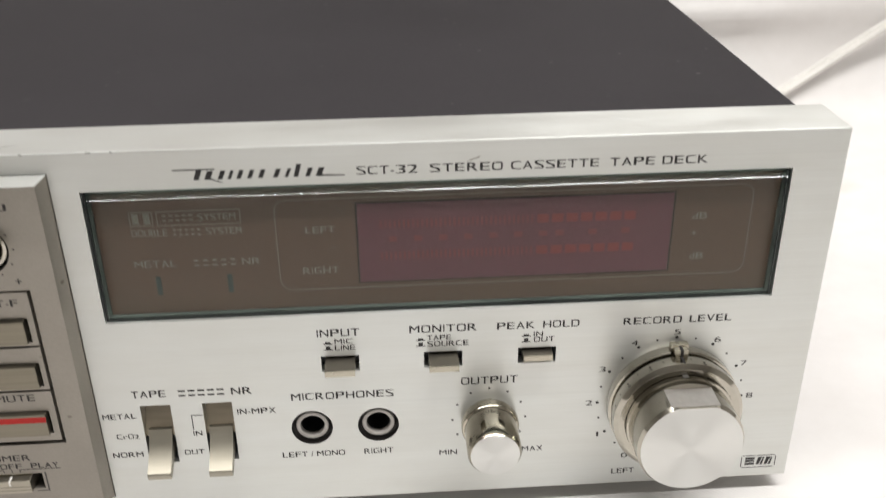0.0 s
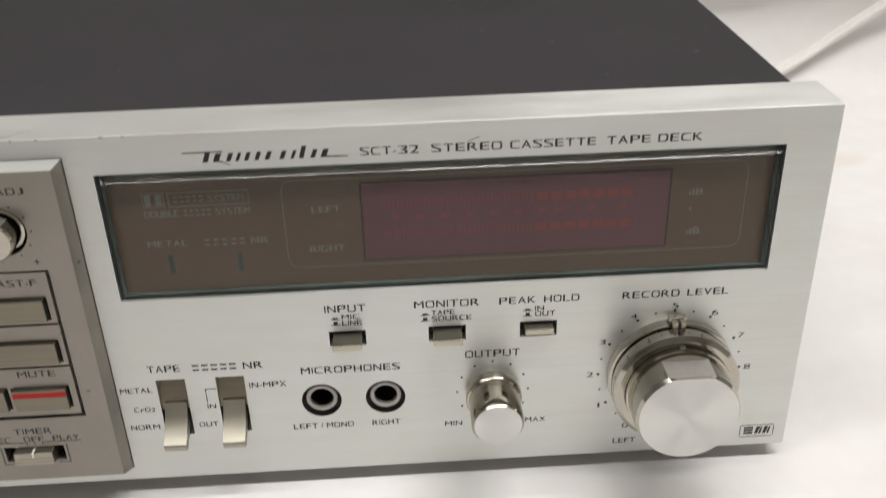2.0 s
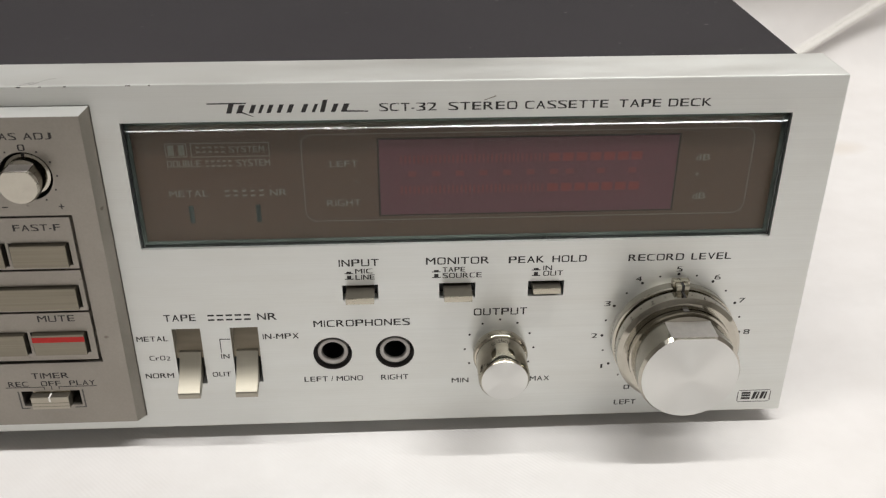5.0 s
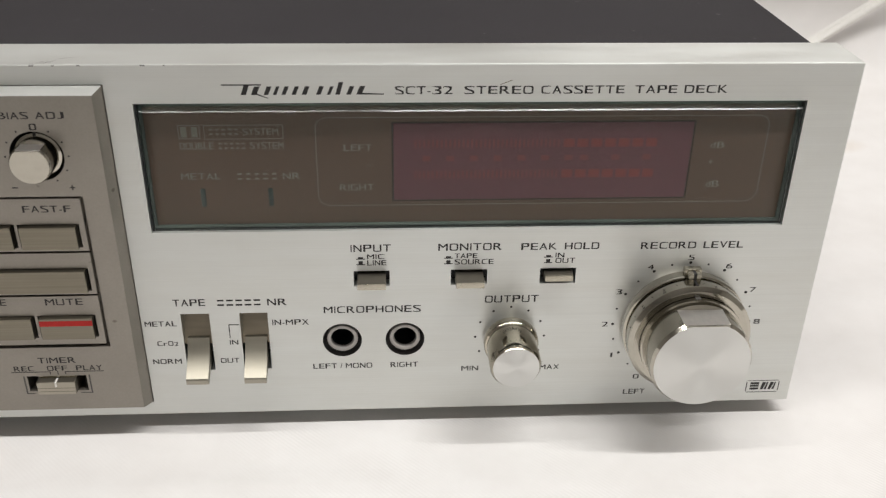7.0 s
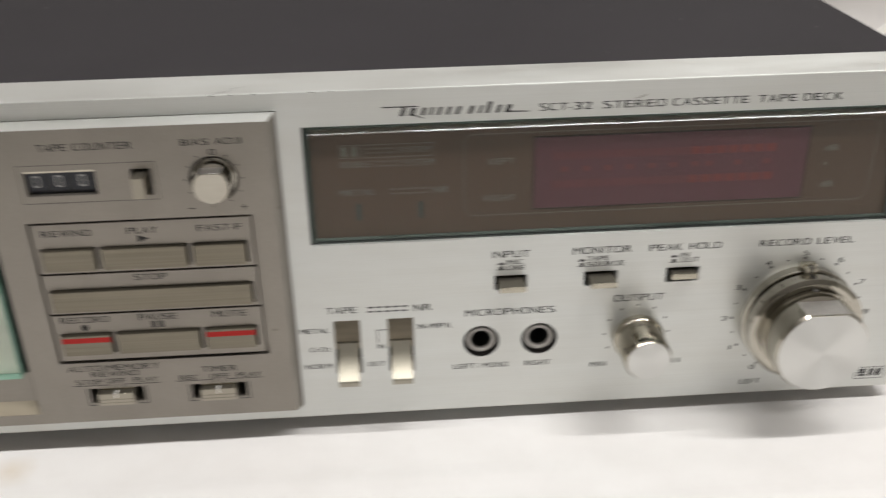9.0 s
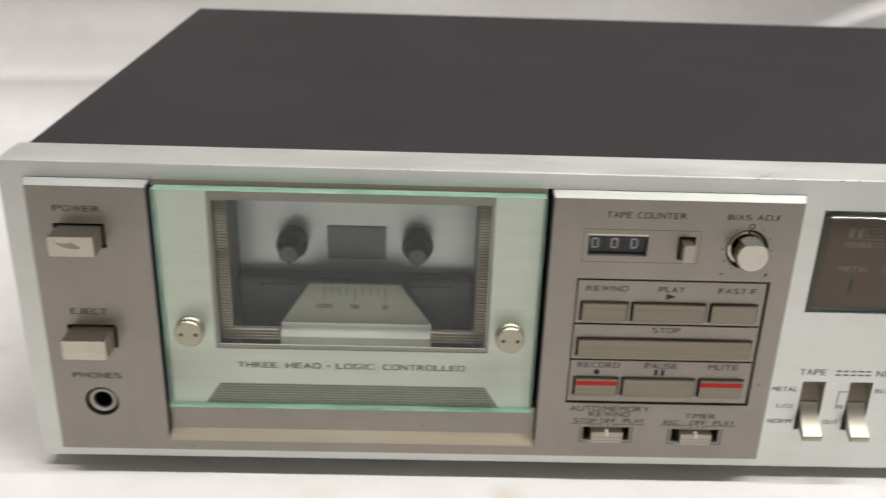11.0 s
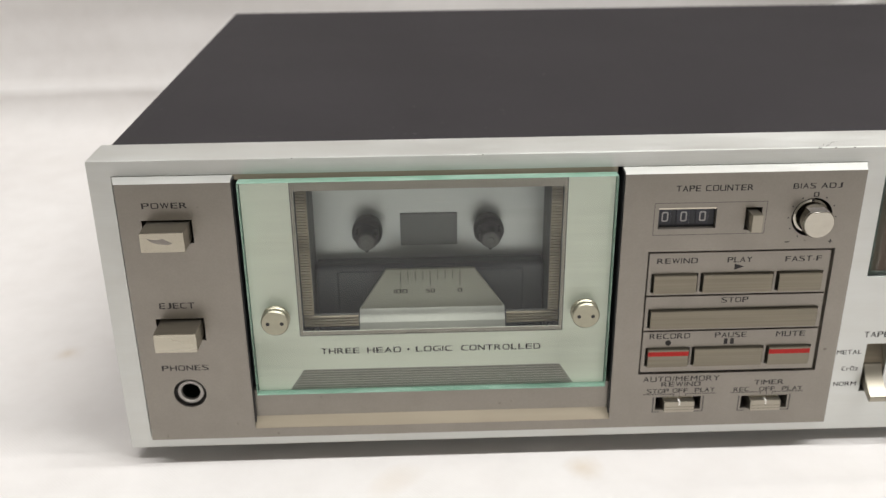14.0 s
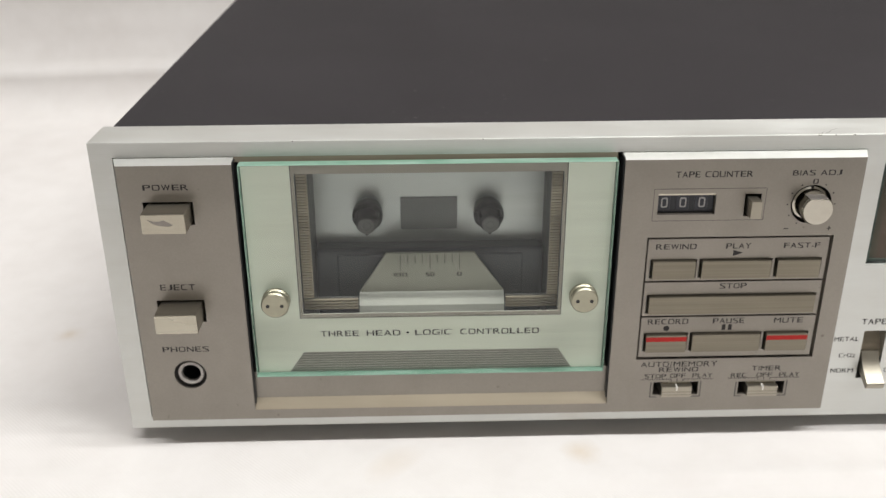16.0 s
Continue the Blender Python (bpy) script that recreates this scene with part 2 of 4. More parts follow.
# ---------------------------------------------------------------- mesh tools (millimetres)
def box(bm, x0, x1, y0, y1, z0, z1, bev=0.0, seg=2):
    m = Matrix.LocRotScale(((x0 + x1) / 2, (y0 + y1) / 2, (z0 + z1) / 2), None, (x1 - x0, y1 - y0, z1 - z0))
    r = bmesh.ops.create_cube(bm, size=1, matrix=m)
    if bev:
        edges = list({e for v in r["verts"] for e in v.link_edges})
        bmesh.ops.bevel(bm, geom=edges, offset=bev, segments=seg, profile=0.5, affect="EDGES")
    return bm


def frustum(bm, back, front, yb, yf):
    """back, front: x0, x1, z0, z1 at the depths yb and yf."""
    vs = []
    for (x0, x1, z0, z1), y in ((back, yb), (front, yf)):
        vs.append([bm.verts.new(p) for p in ((x0, y, z0), (x1, y, z0), (x1, y, z1), (x0, y, z1))])
    b, f = vs
    bm.faces.new(f)
    bm.faces.new(b[::-1])
    for i in range(4):
        j = (i + 1) % 4
        bm.faces.new((b[i], b[j], f[j], f[i]))
    bmesh.ops.recalc_face_normals(bm, faces=bm.faces[:])
    return bm


def prism(bm, poly, axis, lo, hi):
    """poly: (y, z) for axis x, (x, z) for axis y."""
    def at(p, v):
        return (v, p[0], p[1]) if axis == "x" else (p[0], v, p[1])
    a = [bm.verts.new(at(p, lo)) for p in poly]
    b = [bm.verts.new(at(p, hi)) for p in poly]
    fs = [bm.faces.new(a), bm.faces.new(b[::-1])]
    for i in range(len(poly)):
        j = (i + 1) % len(poly)
        fs.append(bm.faces.new((a[j], a[i], b[i], b[j])))
    bmesh.ops.recalc_face_normals(bm, faces=fs)
    return bm


def lathe(bm, cx, cz, profile, n=72):
    """Turns (radius, y) about the axis along y through cx, cz; ends with radius 0 are closed."""
    rings = []
    for r, y in profile:
        if r == 0:
            rings.append([bm.verts.new((cx, y, cz))])
        else:
            rings.append([bm.verts.new((cx + r * math.sin(a), y, cz + r * math.cos(a)))
                          for a in (2 * math.pi * k / n for k in range(n))])
    fs = []
    for a, b in zip(rings, rings[1:]):
        for k in range(n):
            j = (k + 1) % n
            if len(a) == 1 and len(b) == 1:
                continue
            if len(a) == 1:
                fs.append(bm.faces.new((a[0], b[j], b[k])))
            elif len(b) == 1:
                fs.append(bm.faces.new((a[k], a[j], b[0])))
            else:
                fs.append(bm.faces.new((a[k], a[j], b[j], b[k])))
    bmesh.ops.recalc_face_normals(bm, faces=fs)
    return bm


def rod(bm, cx, cz, r, y0, y1, n=48):
    return lathe(bm, cx, cz, [(0, y0), (r, y0), (r, y1), (0, y1)], n)


def cut(bm, cutter):
    """bm with the solid cutter taken out of it."""
    obs = []
    for b in (bm, cutter):
        me = bpy.data.meshes.new("solid")
        b.to_mesh(me)
        b.free()
        obs.append(new("solid", me))
    mod = obs[0].modifiers.new("cut", "BOOLEAN")
    mod.operation, mod.solver, mod.object = "DIFFERENCE", "EXACT", obs[1]
    mod.use_self = True
    deps = bpy.context.evaluated_depsgraph_get()
    me = bpy.data.meshes.new_from_object(obs[0].evaluated_get(deps))
    out = bmesh.new()
    out.from_mesh(me)
    bpy.data.meshes.remove(me)
    for o in obs:
        d = o.data
        bpy.data.objects.remove(o)
        bpy.data.meshes.remove(d)
    return out


def part(name, bm, material, parent, label="", angle=35.0):
    """Links a bmesh, in millimetres, as one mesh under a thing or a part."""
    for v in bm.verts:
        v.co *= MM
    me = bpy.data.meshes.new(name)
    bm.to_mesh(me)
    bm.free()
    for m in (material if isinstance(material, list) else [material]):
        me.materials.append(m)
    me.polygons.foreach_set("use_smooth", [True] * len(me.polygons))
    me.set_sharp_from_angle(angle=radians(angle))
    if angle < 180:
        # broad faces stay flat beside their rounded edges
        for p in me.polygons:
            if p.area > 14e-6:
                p.use_smooth = False
    ob = new(name, me)
    if parent is not None:
        ob.parent = parent
        if parent.type == "EMPTY":
            ob.matrix_parent_inverse = Matrix.Translation(-parent.location)
    if label:
        tagged(ob, label)
    return ob


def simple(name, material, parent, *dims, bev=0.0, label=""):
    return part(name, box(bmesh.new(), *dims, bev=bev), material, parent, label)


GLYPHS = {}
NARROW = {"M": 0.92, "W": 0.95, "L": 0.70, "F": 0.72, "E": 0.74, "T": 0.78, "J": 0.6, "S": 0.78}


def squared(ch, co):
    """Squares the round strokes of a letter, as on the deck's wide technical print."""
    if ch not in "CDGOQSU0235689PR":
        return co
    lo, hi = co.min(0), co.max(0)
    low = lo[1] + 0.44 * (hi[1] - lo[1]) if ch in "PR" else lo[1]
    mid, half = np.array(((lo[0] + hi[0]) / 2, (low + hi[1]) / 2)), np.array(((hi[0] - lo[0]) / 2, (hi[1] - low) / 2))
    out = co.copy()
    for i, p in enumerate(co):
        u = (p - mid) / half
        r, top = float(np.hypot(*u)), float(np.abs(u).max())
        if top < 1e-6 or p[1] < low or (ch in "PRD" and u[0] < 0):
            continue
        full = r / float((u ** 6).sum()) ** (1 / 6)
        edge = r / top
        k = full if r <= 1 else full + (1 - full) * min(1.0, (r - 1) / max(edge - 1, 1e-6))
        out[i] = mid + half * np.clip(u * k, -1, 1)
    return out


def glyph(ch):
    """Outline of one letter of the built-in font, as points and faces."""
    if ch not in GLYPHS:
        cu = bpy.data.curves.new("lettering", "FONT")
        cu.body, cu.size, cu.resolution_u = ch, 1.0, 5
        tmp = new("lettering", cu)
        deps = bpy.context.evaluated_depsgraph_get()
        deps.update()
        me = bpy.data.meshes.new_from_object(tmp.evaluated_get(deps))
        GLYPHS[ch] = (squared(ch, np.array([v.co[:2] for v in me.vertices])), [tuple(p.vertices) for p in me.polygons])
        bpy.data.objects.remove(tmp)
        bpy.data.curves.remove(cu)
        bpy.data.meshes.remove(me)
    return GLYPHS[ch]


def lettering(words, x0, x1, z1, z0, y, parent, material=None, weight=0.0, bold=0.042):
    """One printed word or line in wide, even letters, filling x0..x1 and z0..z1 on a face at depth y."""
    pts, faces, pen = [], [], 0.0
    for ch in words:
        if ch == " ":
            pen += 0.35
            continue
        co, fs = glyph(ch)
        lo, hi = co.min(0), co.max(0)
        wide = hi[0] - lo[0]
        want = wide
        if ch not in "1I" and (ch.isdigit() or ch.isupper()):
            want = NARROW.get(ch, 0.82)
        elif ch.islower():
            want = 0.55
        base = len(pts)
        cap = ch.isdigit() or ch.isupper()
        pts += [(pen + (a - lo[0]) / wide * want, 0.7 * (b - lo[1]) / (hi[1] - lo[1]) if cap else b) for a, b in co]
        faces += [tuple(base + k for k in f) for f in fs]
        pen += want + 0.2
    co = np.array(pts)
    lo, hi = co.min(0), co.max(0)
    w, h = max(hi[0] - lo[0], 1e-6), max(hi[1] - lo[1], 1e-6)
    bm = bmesh.new()
    for k in ((-1, 0, 1) if bold else (0,)):
        vs = [bm.verts.new(((x0 + bold * (1 + k) + (a - lo[0]) / w * (x1 - x0 - 2 * bold)) * MM, (y - 0.03 - 0.004 * k) * MM, (z0 + (b - lo[1]) / h * (z1 - z0) + 0.25 * k * bold) * MM)) for a, b in co]
        for f in faces:
            bm.faces.new([vs[q] for q in f])
    me = bpy.data.meshes.new("lettering")
    bm.to_mesh(me)
    bm.free()
    me.materials.append(material or INK)
    ob = new("lettering", me)
    ob.parent = parent
    if parent.type == "EMPTY":
        ob.matrix_parent_inverse = Matrix.Translation(-parent.location)
    return ob


def marks(name, rects, y, material, parent, label="", thick=0.03):
    """Printed bars (x0, x1, z0, z1) on a face at depth y, as one mark."""
    bm = bmesh.new()
    for x0, x1, z0, z1 in rects:
        box(bm, x0, x1, y - thick, y + 0.02, z0, z1)
    return part(name, bm, material, parent, label)


def word_bars(x0, x1, z0, z1, count, gap=0.28):
    """Plain thin bars, at head and foot, in place of the letters of a name."""
    step, thin = (x1 - x0) / (count - gap), 0.26 * (z1 - z0)
    spans = [(x0 + i * step, x0 + i * step + step * (1 - gap)) for i in range(count)]
    return [(a, b, lo, lo + thin) for a, b in spans for lo in (z0, z1 - thin)]


def dot_mark(cx, cz, r, y, parent, material=None):
    return part("dial_dot", lathe(bmesh.new(), cx, cz, [(0, y + 0.02), (r, y + 0.02), (r, y - 0.03), (0, y - 0.03)], 14), material or INK, parent)


# ---------------------------------------------------------------- unseen room added round the table for bounce light and reflections
def setting(name, material, x0, x1, y0, y1, z0, z1, label):
    ob = part(name, box(bmesh.new(), x0, x1, y0, y1, z0, z1), material, None)
    return tagged(ob, label, "room", kind="structure")


setting("floor", FLOORM, -2200, 2600, -2600, 900, -770, -750, "unseen dark floor of the room")
setting("ceiling", CEIL, -2200, 2600, -2600, 900, 1620, 1640, "unseen white painted ceiling")
setting("wall_north", WALL, -2200, 2600, 900, 920, -750, 1620, "unseen plain wall behind the cloth backdrop")
setting("wall_south", WALL, -2200, 2600, -2620, -2600, -750, 1620, "unseen plain wall behind the camera")
# No window is known here; this frame only dresses the front fill.
window = tagged(new("unseen_window_1"), "unseen window frame, added round the front fill", "window", kind="structure")
window.location = (0.3, -2.59, 0.25)
for dims in ((-590, 1190, -2600, -2575, 240, 290), (-590, 1190, -2600, -2575, 1410, 1460), (-590, -550, -2600, -2575, 290, 1410), (1150, 1190, -2600, -2575, 290, 1410)):
    simple("unseen_window_frame", CEIL, window, *dims, bev=2)
setting("wall_west", WALL, -2220, -2200, -2600, 900, -750, 1620, "unseen plain side wall")
setting("wall_east", WALL, 2600, 2620, -2600, 900, -750, 1620, "unseen plain side wall")


def table():
    base = new("table")
    base.location = (0.25, 0.1, -0.75)
    tagged(base, "plain table hidden under a white cloth", "table")
    simple("tabletop", FLOORM, base, -900, 1500, -298, 780, -45, -3, bev=3)
    for x in (-860, 1400):
        for y in (-280, 680):
            simple("leg", FLOORM, base, x, x + 60, y, y + 60, -750, -45, bev=3)
    return base


table()


REST = 3.5       # height of the cloth under the deck's feet


# white cloth: lies on the table and climbs behind as a backdrop
def cloth_height(x, y):
    """Folds and slack of the sheet, in millimetres."""
    z = 1.3 * noise.noise((x * 0.011, y * 0.006, 1.7)) + 0.9 * noise.noise((x * 0.03, y * 0.045, 4.2))
    z += 1.5 * math.exp(-((y + 0.10 * (x - 300) * 0.2 + 26) / 5.0) ** 2) * max(0, noise.noise((x * 0.006, 0.3, 9.1)) + 0.25)
    # low folds lying along the front of the deck
    for fy, fa, fs, seed in ((-41, 1.5, 4.0, 3.7), (-55, 1.2, 5.0, 6.4), (-78, 1.4, 7.0, 8.8)):
        z += fa * math.exp(-((y - fy - 0.02 * (x - 350) - 3 * noise.noise((x * 0.012, seed, 0))) / fs) ** 2) * max(0, noise.noise((x * 0.008, seed, 2.2)) + 0.3)
    # a crease that runs off to the side of the deck
    z += 2.2 * math.exp(-(((y - 60) - 0.55 * (x - 470)) / 9.0) ** 2) * math.exp(-((x - 520) / 70.0) ** 2)
    near = max(0.0, min(1.0, min(x + 12, 432 - x, y + 30, 275 - y) / 30.0))
    return z * (1 - near) + REST - 0.4


def sheet():
    bm = bmesh.new()
    nx, ny = 230, 250
    xs = np.linspace(-900, 1500, nx)
    xs = np.sort(np.concatenate([xs, np.linspace(-250, 760, 160)]))
    vs = []
    ss = np.sort(np.concatenate([np.linspace(-306, 420, 138), np.linspace(420, 1500, 120), np.linspace(-70, 60, 40)]))
    for s in ss:
        row = []
        for x in xs:
            lead = 12.0 * noise.noise((x * 0.004, 0.0, 3.3))
            side = max(0.0, min(1.0, (x - 290) / 130.0))
            side = side * side * (3 - 2 * side)
            f, bend = 372.0 - 78.0 * side + lead, 48.0
            if s < f:
                p = (x, s, cloth_height(x, s))
            else:
                u = s - f
                a = min(u / bend, 1.0) * radians(95)
                r = bend / radians(95)
                y = f + r * math.sin(a)
                z = REST + r * (1 - math.cos(a))
                if u > bend:
                    y += (u - bend) * math.cos(a)
                    z += (u - bend) * math.sin(a)
                k = min(1.0, u / 40.0)
                w = 9.0 * noise.noise((x * 0.007, u * 0.005, 5.1)) + 4.0 * noise.noise((x * 0.006, u * 0.04, 7.7))
                w += 7.0 * math.exp(-((u - 52 - 0.03 * (x + 150)) / 7.0) ** 2) * max(0.0, noise.noise((x * 0.007, 0.0, 2.1)) + 0.35)
                y -= k * w
                z += k * w * 0.4 + (cloth_height(x, f) - REST) * (1 - k)
                p = (x, y, z)
            row.append(bm.verts.new(p))
        vs.append(row)
    for a, b in zip(vs, vs[1:]):
        for i in range(len(xs) - 1):
            bm.faces.new((a[i], a[i + 1], b[i + 1], b[i]))
    ob = part("backdrop_cloth", bm, CLOTH, None, angle=180)
    return tagged(ob, "white cotton twill sheet, creased, laid under and behind the deck", "cloth", kind="structure")


sheet()

# ---------------------------------------------------------------- the cassette deck
deck = new("cassette_deck")
deck.location = (0.21, 0.1275, 0.0)
tagged(deck, "silver cassette tape deck with charcoal case on white cloth", "cassette deck")

PF = -4.2          # face of the grey control panel
TOP = 110.4        # top of the faceplate

# openings of the faceplate: x0, x1, z0, z1
PUSH = [(294.9, 304.4), (320.7, 330.4), (344.6, 354.3)]
LEVER = [(248.3, 255.9), (263.9, 271.4)]
JACK = [(291.2, 32.1), (308.4, 32.1)]
REC, OUTK, BIAS = (385.3, 35.8), (337.4, 32.4), (221.0, 89.3)
GLASS = (244.0, 408.2, 66.1, 100.8)
DOOR = (43.5, 162.2)

bm = box(bmesh.new(), 0.1, 420.8, 0, 17, 8, TOP, bev=0.35)
c = bmesh.new()
box(c, 7.2, 237.7, -2, 9, 12.4, 105.6)
frustum(c, (DOOR[0], DOOR[1] - 0.1, 16.9, 105.6), (DOOR[0], DOOR[1] - 0.1, 16.9, 105.9), 30, 8.9)
box(c, GLASS[0], GLASS[1], -2, 12, GLASS[2], GLASS[3])
for x0, x1 in PUSH:
    box(c, x0, x1, -2, 12, 49.3, 54.0)
for x0, x1 in LEVER:
    box(c, x0, x1, -2, 13, 23.1, 41.5)
for x, z in JACK:
    rod(c, x, z, 5.35, -2, 12)
faceplate = part("faceplate", cut(bm, c), ALU, deck, "thick brushed aluminium faceplate with worn top edge")

part("door_lip", prism(bmesh.new(), [(0.03, 105.58), (0.03, 103.9), (0.4, 103.6), (3.4, 103.6), (3.4, 105.58)], "x", DOOR[0] + 0.1, DOOR[1] - 1.6), LEDGE, deck, "tan satin lip above the cassette door")

# small scuffs and a hair on the plate
bm = bmesh.new()
for x0, y0, x1, y1 in ((222.6, 1.0, 225.0, 3.4), (223.4, 0.6, 226.4, 3.0), (224.6, 0.9, 227.2, 4.2), (221.0, 0.3, 223.6, 0.9), (226.0, 4.0, 230.5, 6.2)):
    d = Vector((x1 - x0, y1 - y0, 0)).normalized()
    nrm = Vector((-d.y, d.x, 0)) * 0.09
    vs = [bm.verts.new((Vector((x, y, TOP + 0.02)) + s * nrm)) for x, y, s in ((x0, y0, 0.3), ((x0 + x1) / 2, (y0 + y1) / 2, 1), (x1, y1, 0.2), ((x0 + x1) / 2, (y0 + y1) / 2, -1))]
    bm.faces.new(vs)
part("scuff", bm, INK_SOFT, faceplate, "dark scuff scratched into the top edge")
for x, w in ((221.6, 1.6), (226.8, 0.8), (232.5, 1.0), (246.9, 1.6), (252.2, 0.7), (61.5, 0.5), (119, 0.5)):
    part("edge_nick", box(bmesh.new(), x, x + w * 0.7, -0.03, 0.3, TOP - 0.30, TOP - 0.10), INK_SOFT, faceplate)
bm = bmesh.new()
prism(bm, [(331.5, 105.3), (331.6, 105.2), (334.4, 106.2), (334.5, 106.45), (334.2, 106.35)], "y", -0.04, -0.005)
part("hair", bm, BRONZE, faceplate, "short brown hair stuck to the plate")

# case behind the plate
bm = box(bmesh.new(), 2.4, 415.2, 16, 258.5, 10, 109.8, bev=0.8)
case = part("case", cut(bm, box(bmesh.new(), 3.6, 414.0, 10, 257.0, 11.2, 108.6)), VINYL, deck, "charcoal grained case cover with dust and faint scuffs")
for x in (40, 380):
    for y in (45, 215):
        ft = lathe(bmesh.new(), 0, 0, [(0, 0), (8, 0), (9.5, 7.9), (0, 7.9)], 24)
        bmesh.ops.rotate(ft, verts=ft.verts, cent=(0, 0, 0), matrix=Matrix.Rotation(radians(90), 3, "X"))
        bmesh.ops.translate(ft, verts=ft.verts, vec=(x, y, 11.0 - max(v.co.z for v in ft.verts)))
        part("foot", ft, RUBBER, deck)

# printing on the plate
lettering("SCT-32", 306.3, 320.1, 104.9, 102.9, 0, faceplate)
lettering("STEREO", 323.0, 339.7, 104.9, 102.9, 0, faceplate)
lettering("CASSETTE", 341.6, 362.0, 104.9, 102.9, 0, faceplate)
lettering("TAPE", 364.6, 375.0, 104.9, 102.9, 0, faceplate)
lettering("DECK", 376.8, 387.5, 104.9, 102.9, 0, faceplate)
SL = 0.9
mark = part("maker_mark", box(bmesh.new(), 265.2, 274.6, -0.03, 0.02, 105.25, 105.55), INK, faceplate, "slanted black maker's mark drawn as plain shapes")
for x, w, z1 in ((269.6, 1.25, 105.4), (272.0, 1.35, 105.0), (275.0, 1.1, 105.0), (277.2, 0.8, 105.0), (279.2, 1.0, 105.0), (281.6, 1.0, 105.0),
                 (284.0, 1.1, 105.0), (287.4, 1.1, 105.0), (290.0, 0.8, 105.0), (292.0, 1.1, 106.0), (294.6, 1.1, 105.0), (297.0, 1.3, 105.0)):
    part("mark_stroke", prism(bmesh.new(), [(x, 102.9), (x + w, 102.9), (x + w + SL, z1), (x + SL, z1)], "y", -0.03, 0.02), INK, faceplate)
part("mark_stroke", prism(bmesh.new(), [(272.4, 103.3), (273.4, 103.3), (276.2, 102.0), (275.8, 102.0)], "y", -0.03, 0.02), INK, faceplate)
part("mark_stroke", prism(bmesh.new(), [(298.2, 102.9), (303.6, 102.85), (303.6, 103.1), (298.4, 103.3)], "y", -0.032, 0.02), INK, faceplate)
for w, x0, x1, z1, z0 in (
        ("RECORD", 371.1, 386.0, 61.5, 59.5), ("LEVEL", 388.0, 398.8, 61.5, 59.5), ("LEFT", 371.4, 377.7, 13.2, 11.5),
        ("INPUT", 294.3, 304.8, 61.9, 59.8), ("MIC", 298.5, 303.1, 59.0, 57.6), ("LINE", 298.5, 303.6, 57.2, 55.7),
        ("MONITOR", 317.2, 334.0, 61.9, 59.8), ("TAPE", 321.6, 327.6, 58.9, 57.5), ("SOURCE", 321.6, 332.0, 57.1, 55.6),
        ("PEAK", 339.1, 348.6, 61.7, 59.7), ("HOLD", 350.7, 359.9, 61.7, 59.7), ("IN", 348.4, 350.8, 58.7, 57.3), ("OUT", 348.5, 353.8, 57.1, 55.6),
        ("MICROPHONES", 286.5, 312.7, 43.1, 41.0), ("LEFT / MONO", 282.8, 299.2, 24.4, 22.7), ("RIGHT", 304.3, 312.0, 24.4, 22.7),
        ("OUTPUT", 330.1, 344.7, 45.7, 43.5), ("MIN", 324.2, 329.0, 22.6, 21.0), ("MAX", 346.4, 352.0, 22.5, 20.9),
        ("TAPE", 246.7, 255.2, 46.1, 44.0), ("NR", 271.6, 276.8, 45.9, 43.8), ("METAL", 238.5, 247.0, 39.3, 37.7),
        ("CrO", 241.1, 245.4, 32.9, 31.4), ("2", 245.6, 246.7, 32.6, 31.3), ("NORM", 239.2, 247.0, 27.0, 25.4),
        ("IN", 260.6, 262.9, 32.9, 31.4), ("OUT", 257.6, 262.7, 26.9, 25.4), ("IN-MPX", 272.5, 282.3, 39.2, 37.5)):
    lettering(w, x0, x1, z1, z0, 0, faceplate)
marks("name_bars", word_bars(258.4, 269.8, 43.9, 45.8, 5), 0, INK, faceplate, "plain dark bars in place of a name")
marks("bracket_line", [(260.7, 263.6, 37.7, 37.95), (260.7, 260.95, 33.4, 37.7)], 0, INK, faceplate)
for x, z in ((295.7, 55.8), (318.8, 55.7), (345.4, 55.6)):
    marks("push_symbol", [(x, x + 2.3, z, z + 0.25), (x + 0.6, x + 1.7, z + 0.25, z + 1.2), (x, x + 2.3, z + 1.7, z + 1.95), (x + 0.5, x + 1.8, z + 1.95, z + 2.4)], 0, INK, faceplate)
# maker's badge, as shapes
bm = bmesh.new()
for a, b, d, e in ((407.9, 417.1, 15.1, 15.3), (407.9, 417.1, 11.0, 11.2), (407.6, 407.85, 11.5, 14.8), (417.15, 417.4, 11.5, 14.8)):
    box(bm, a, b, -0.03, 0.02, d, e)
for z in (12.0, 13.0, 13.9):
    prism(bm, [(408.8, z), (411.4, z), (411.4, z + 0.7), (408.8, z + 0.7)], "y", -0.03, 0.02)
for x in (411.9, 414.2):
    prism(bm, [(x, 12), (x + 0.8, 12), (x + 1.6, 14.6), (x + 0.5, 14.6)], "y", -0.03, 0.02)
    prism(bm, [(x + 1.1, 12), (x + 1.8, 12), (x + 2.2, 14.6), (x + 1.8, 14.6)], "y", -0.03, 0.02)
part("badge", bm, INK, faceplate, "small outlined badge drawn as plain shapes")

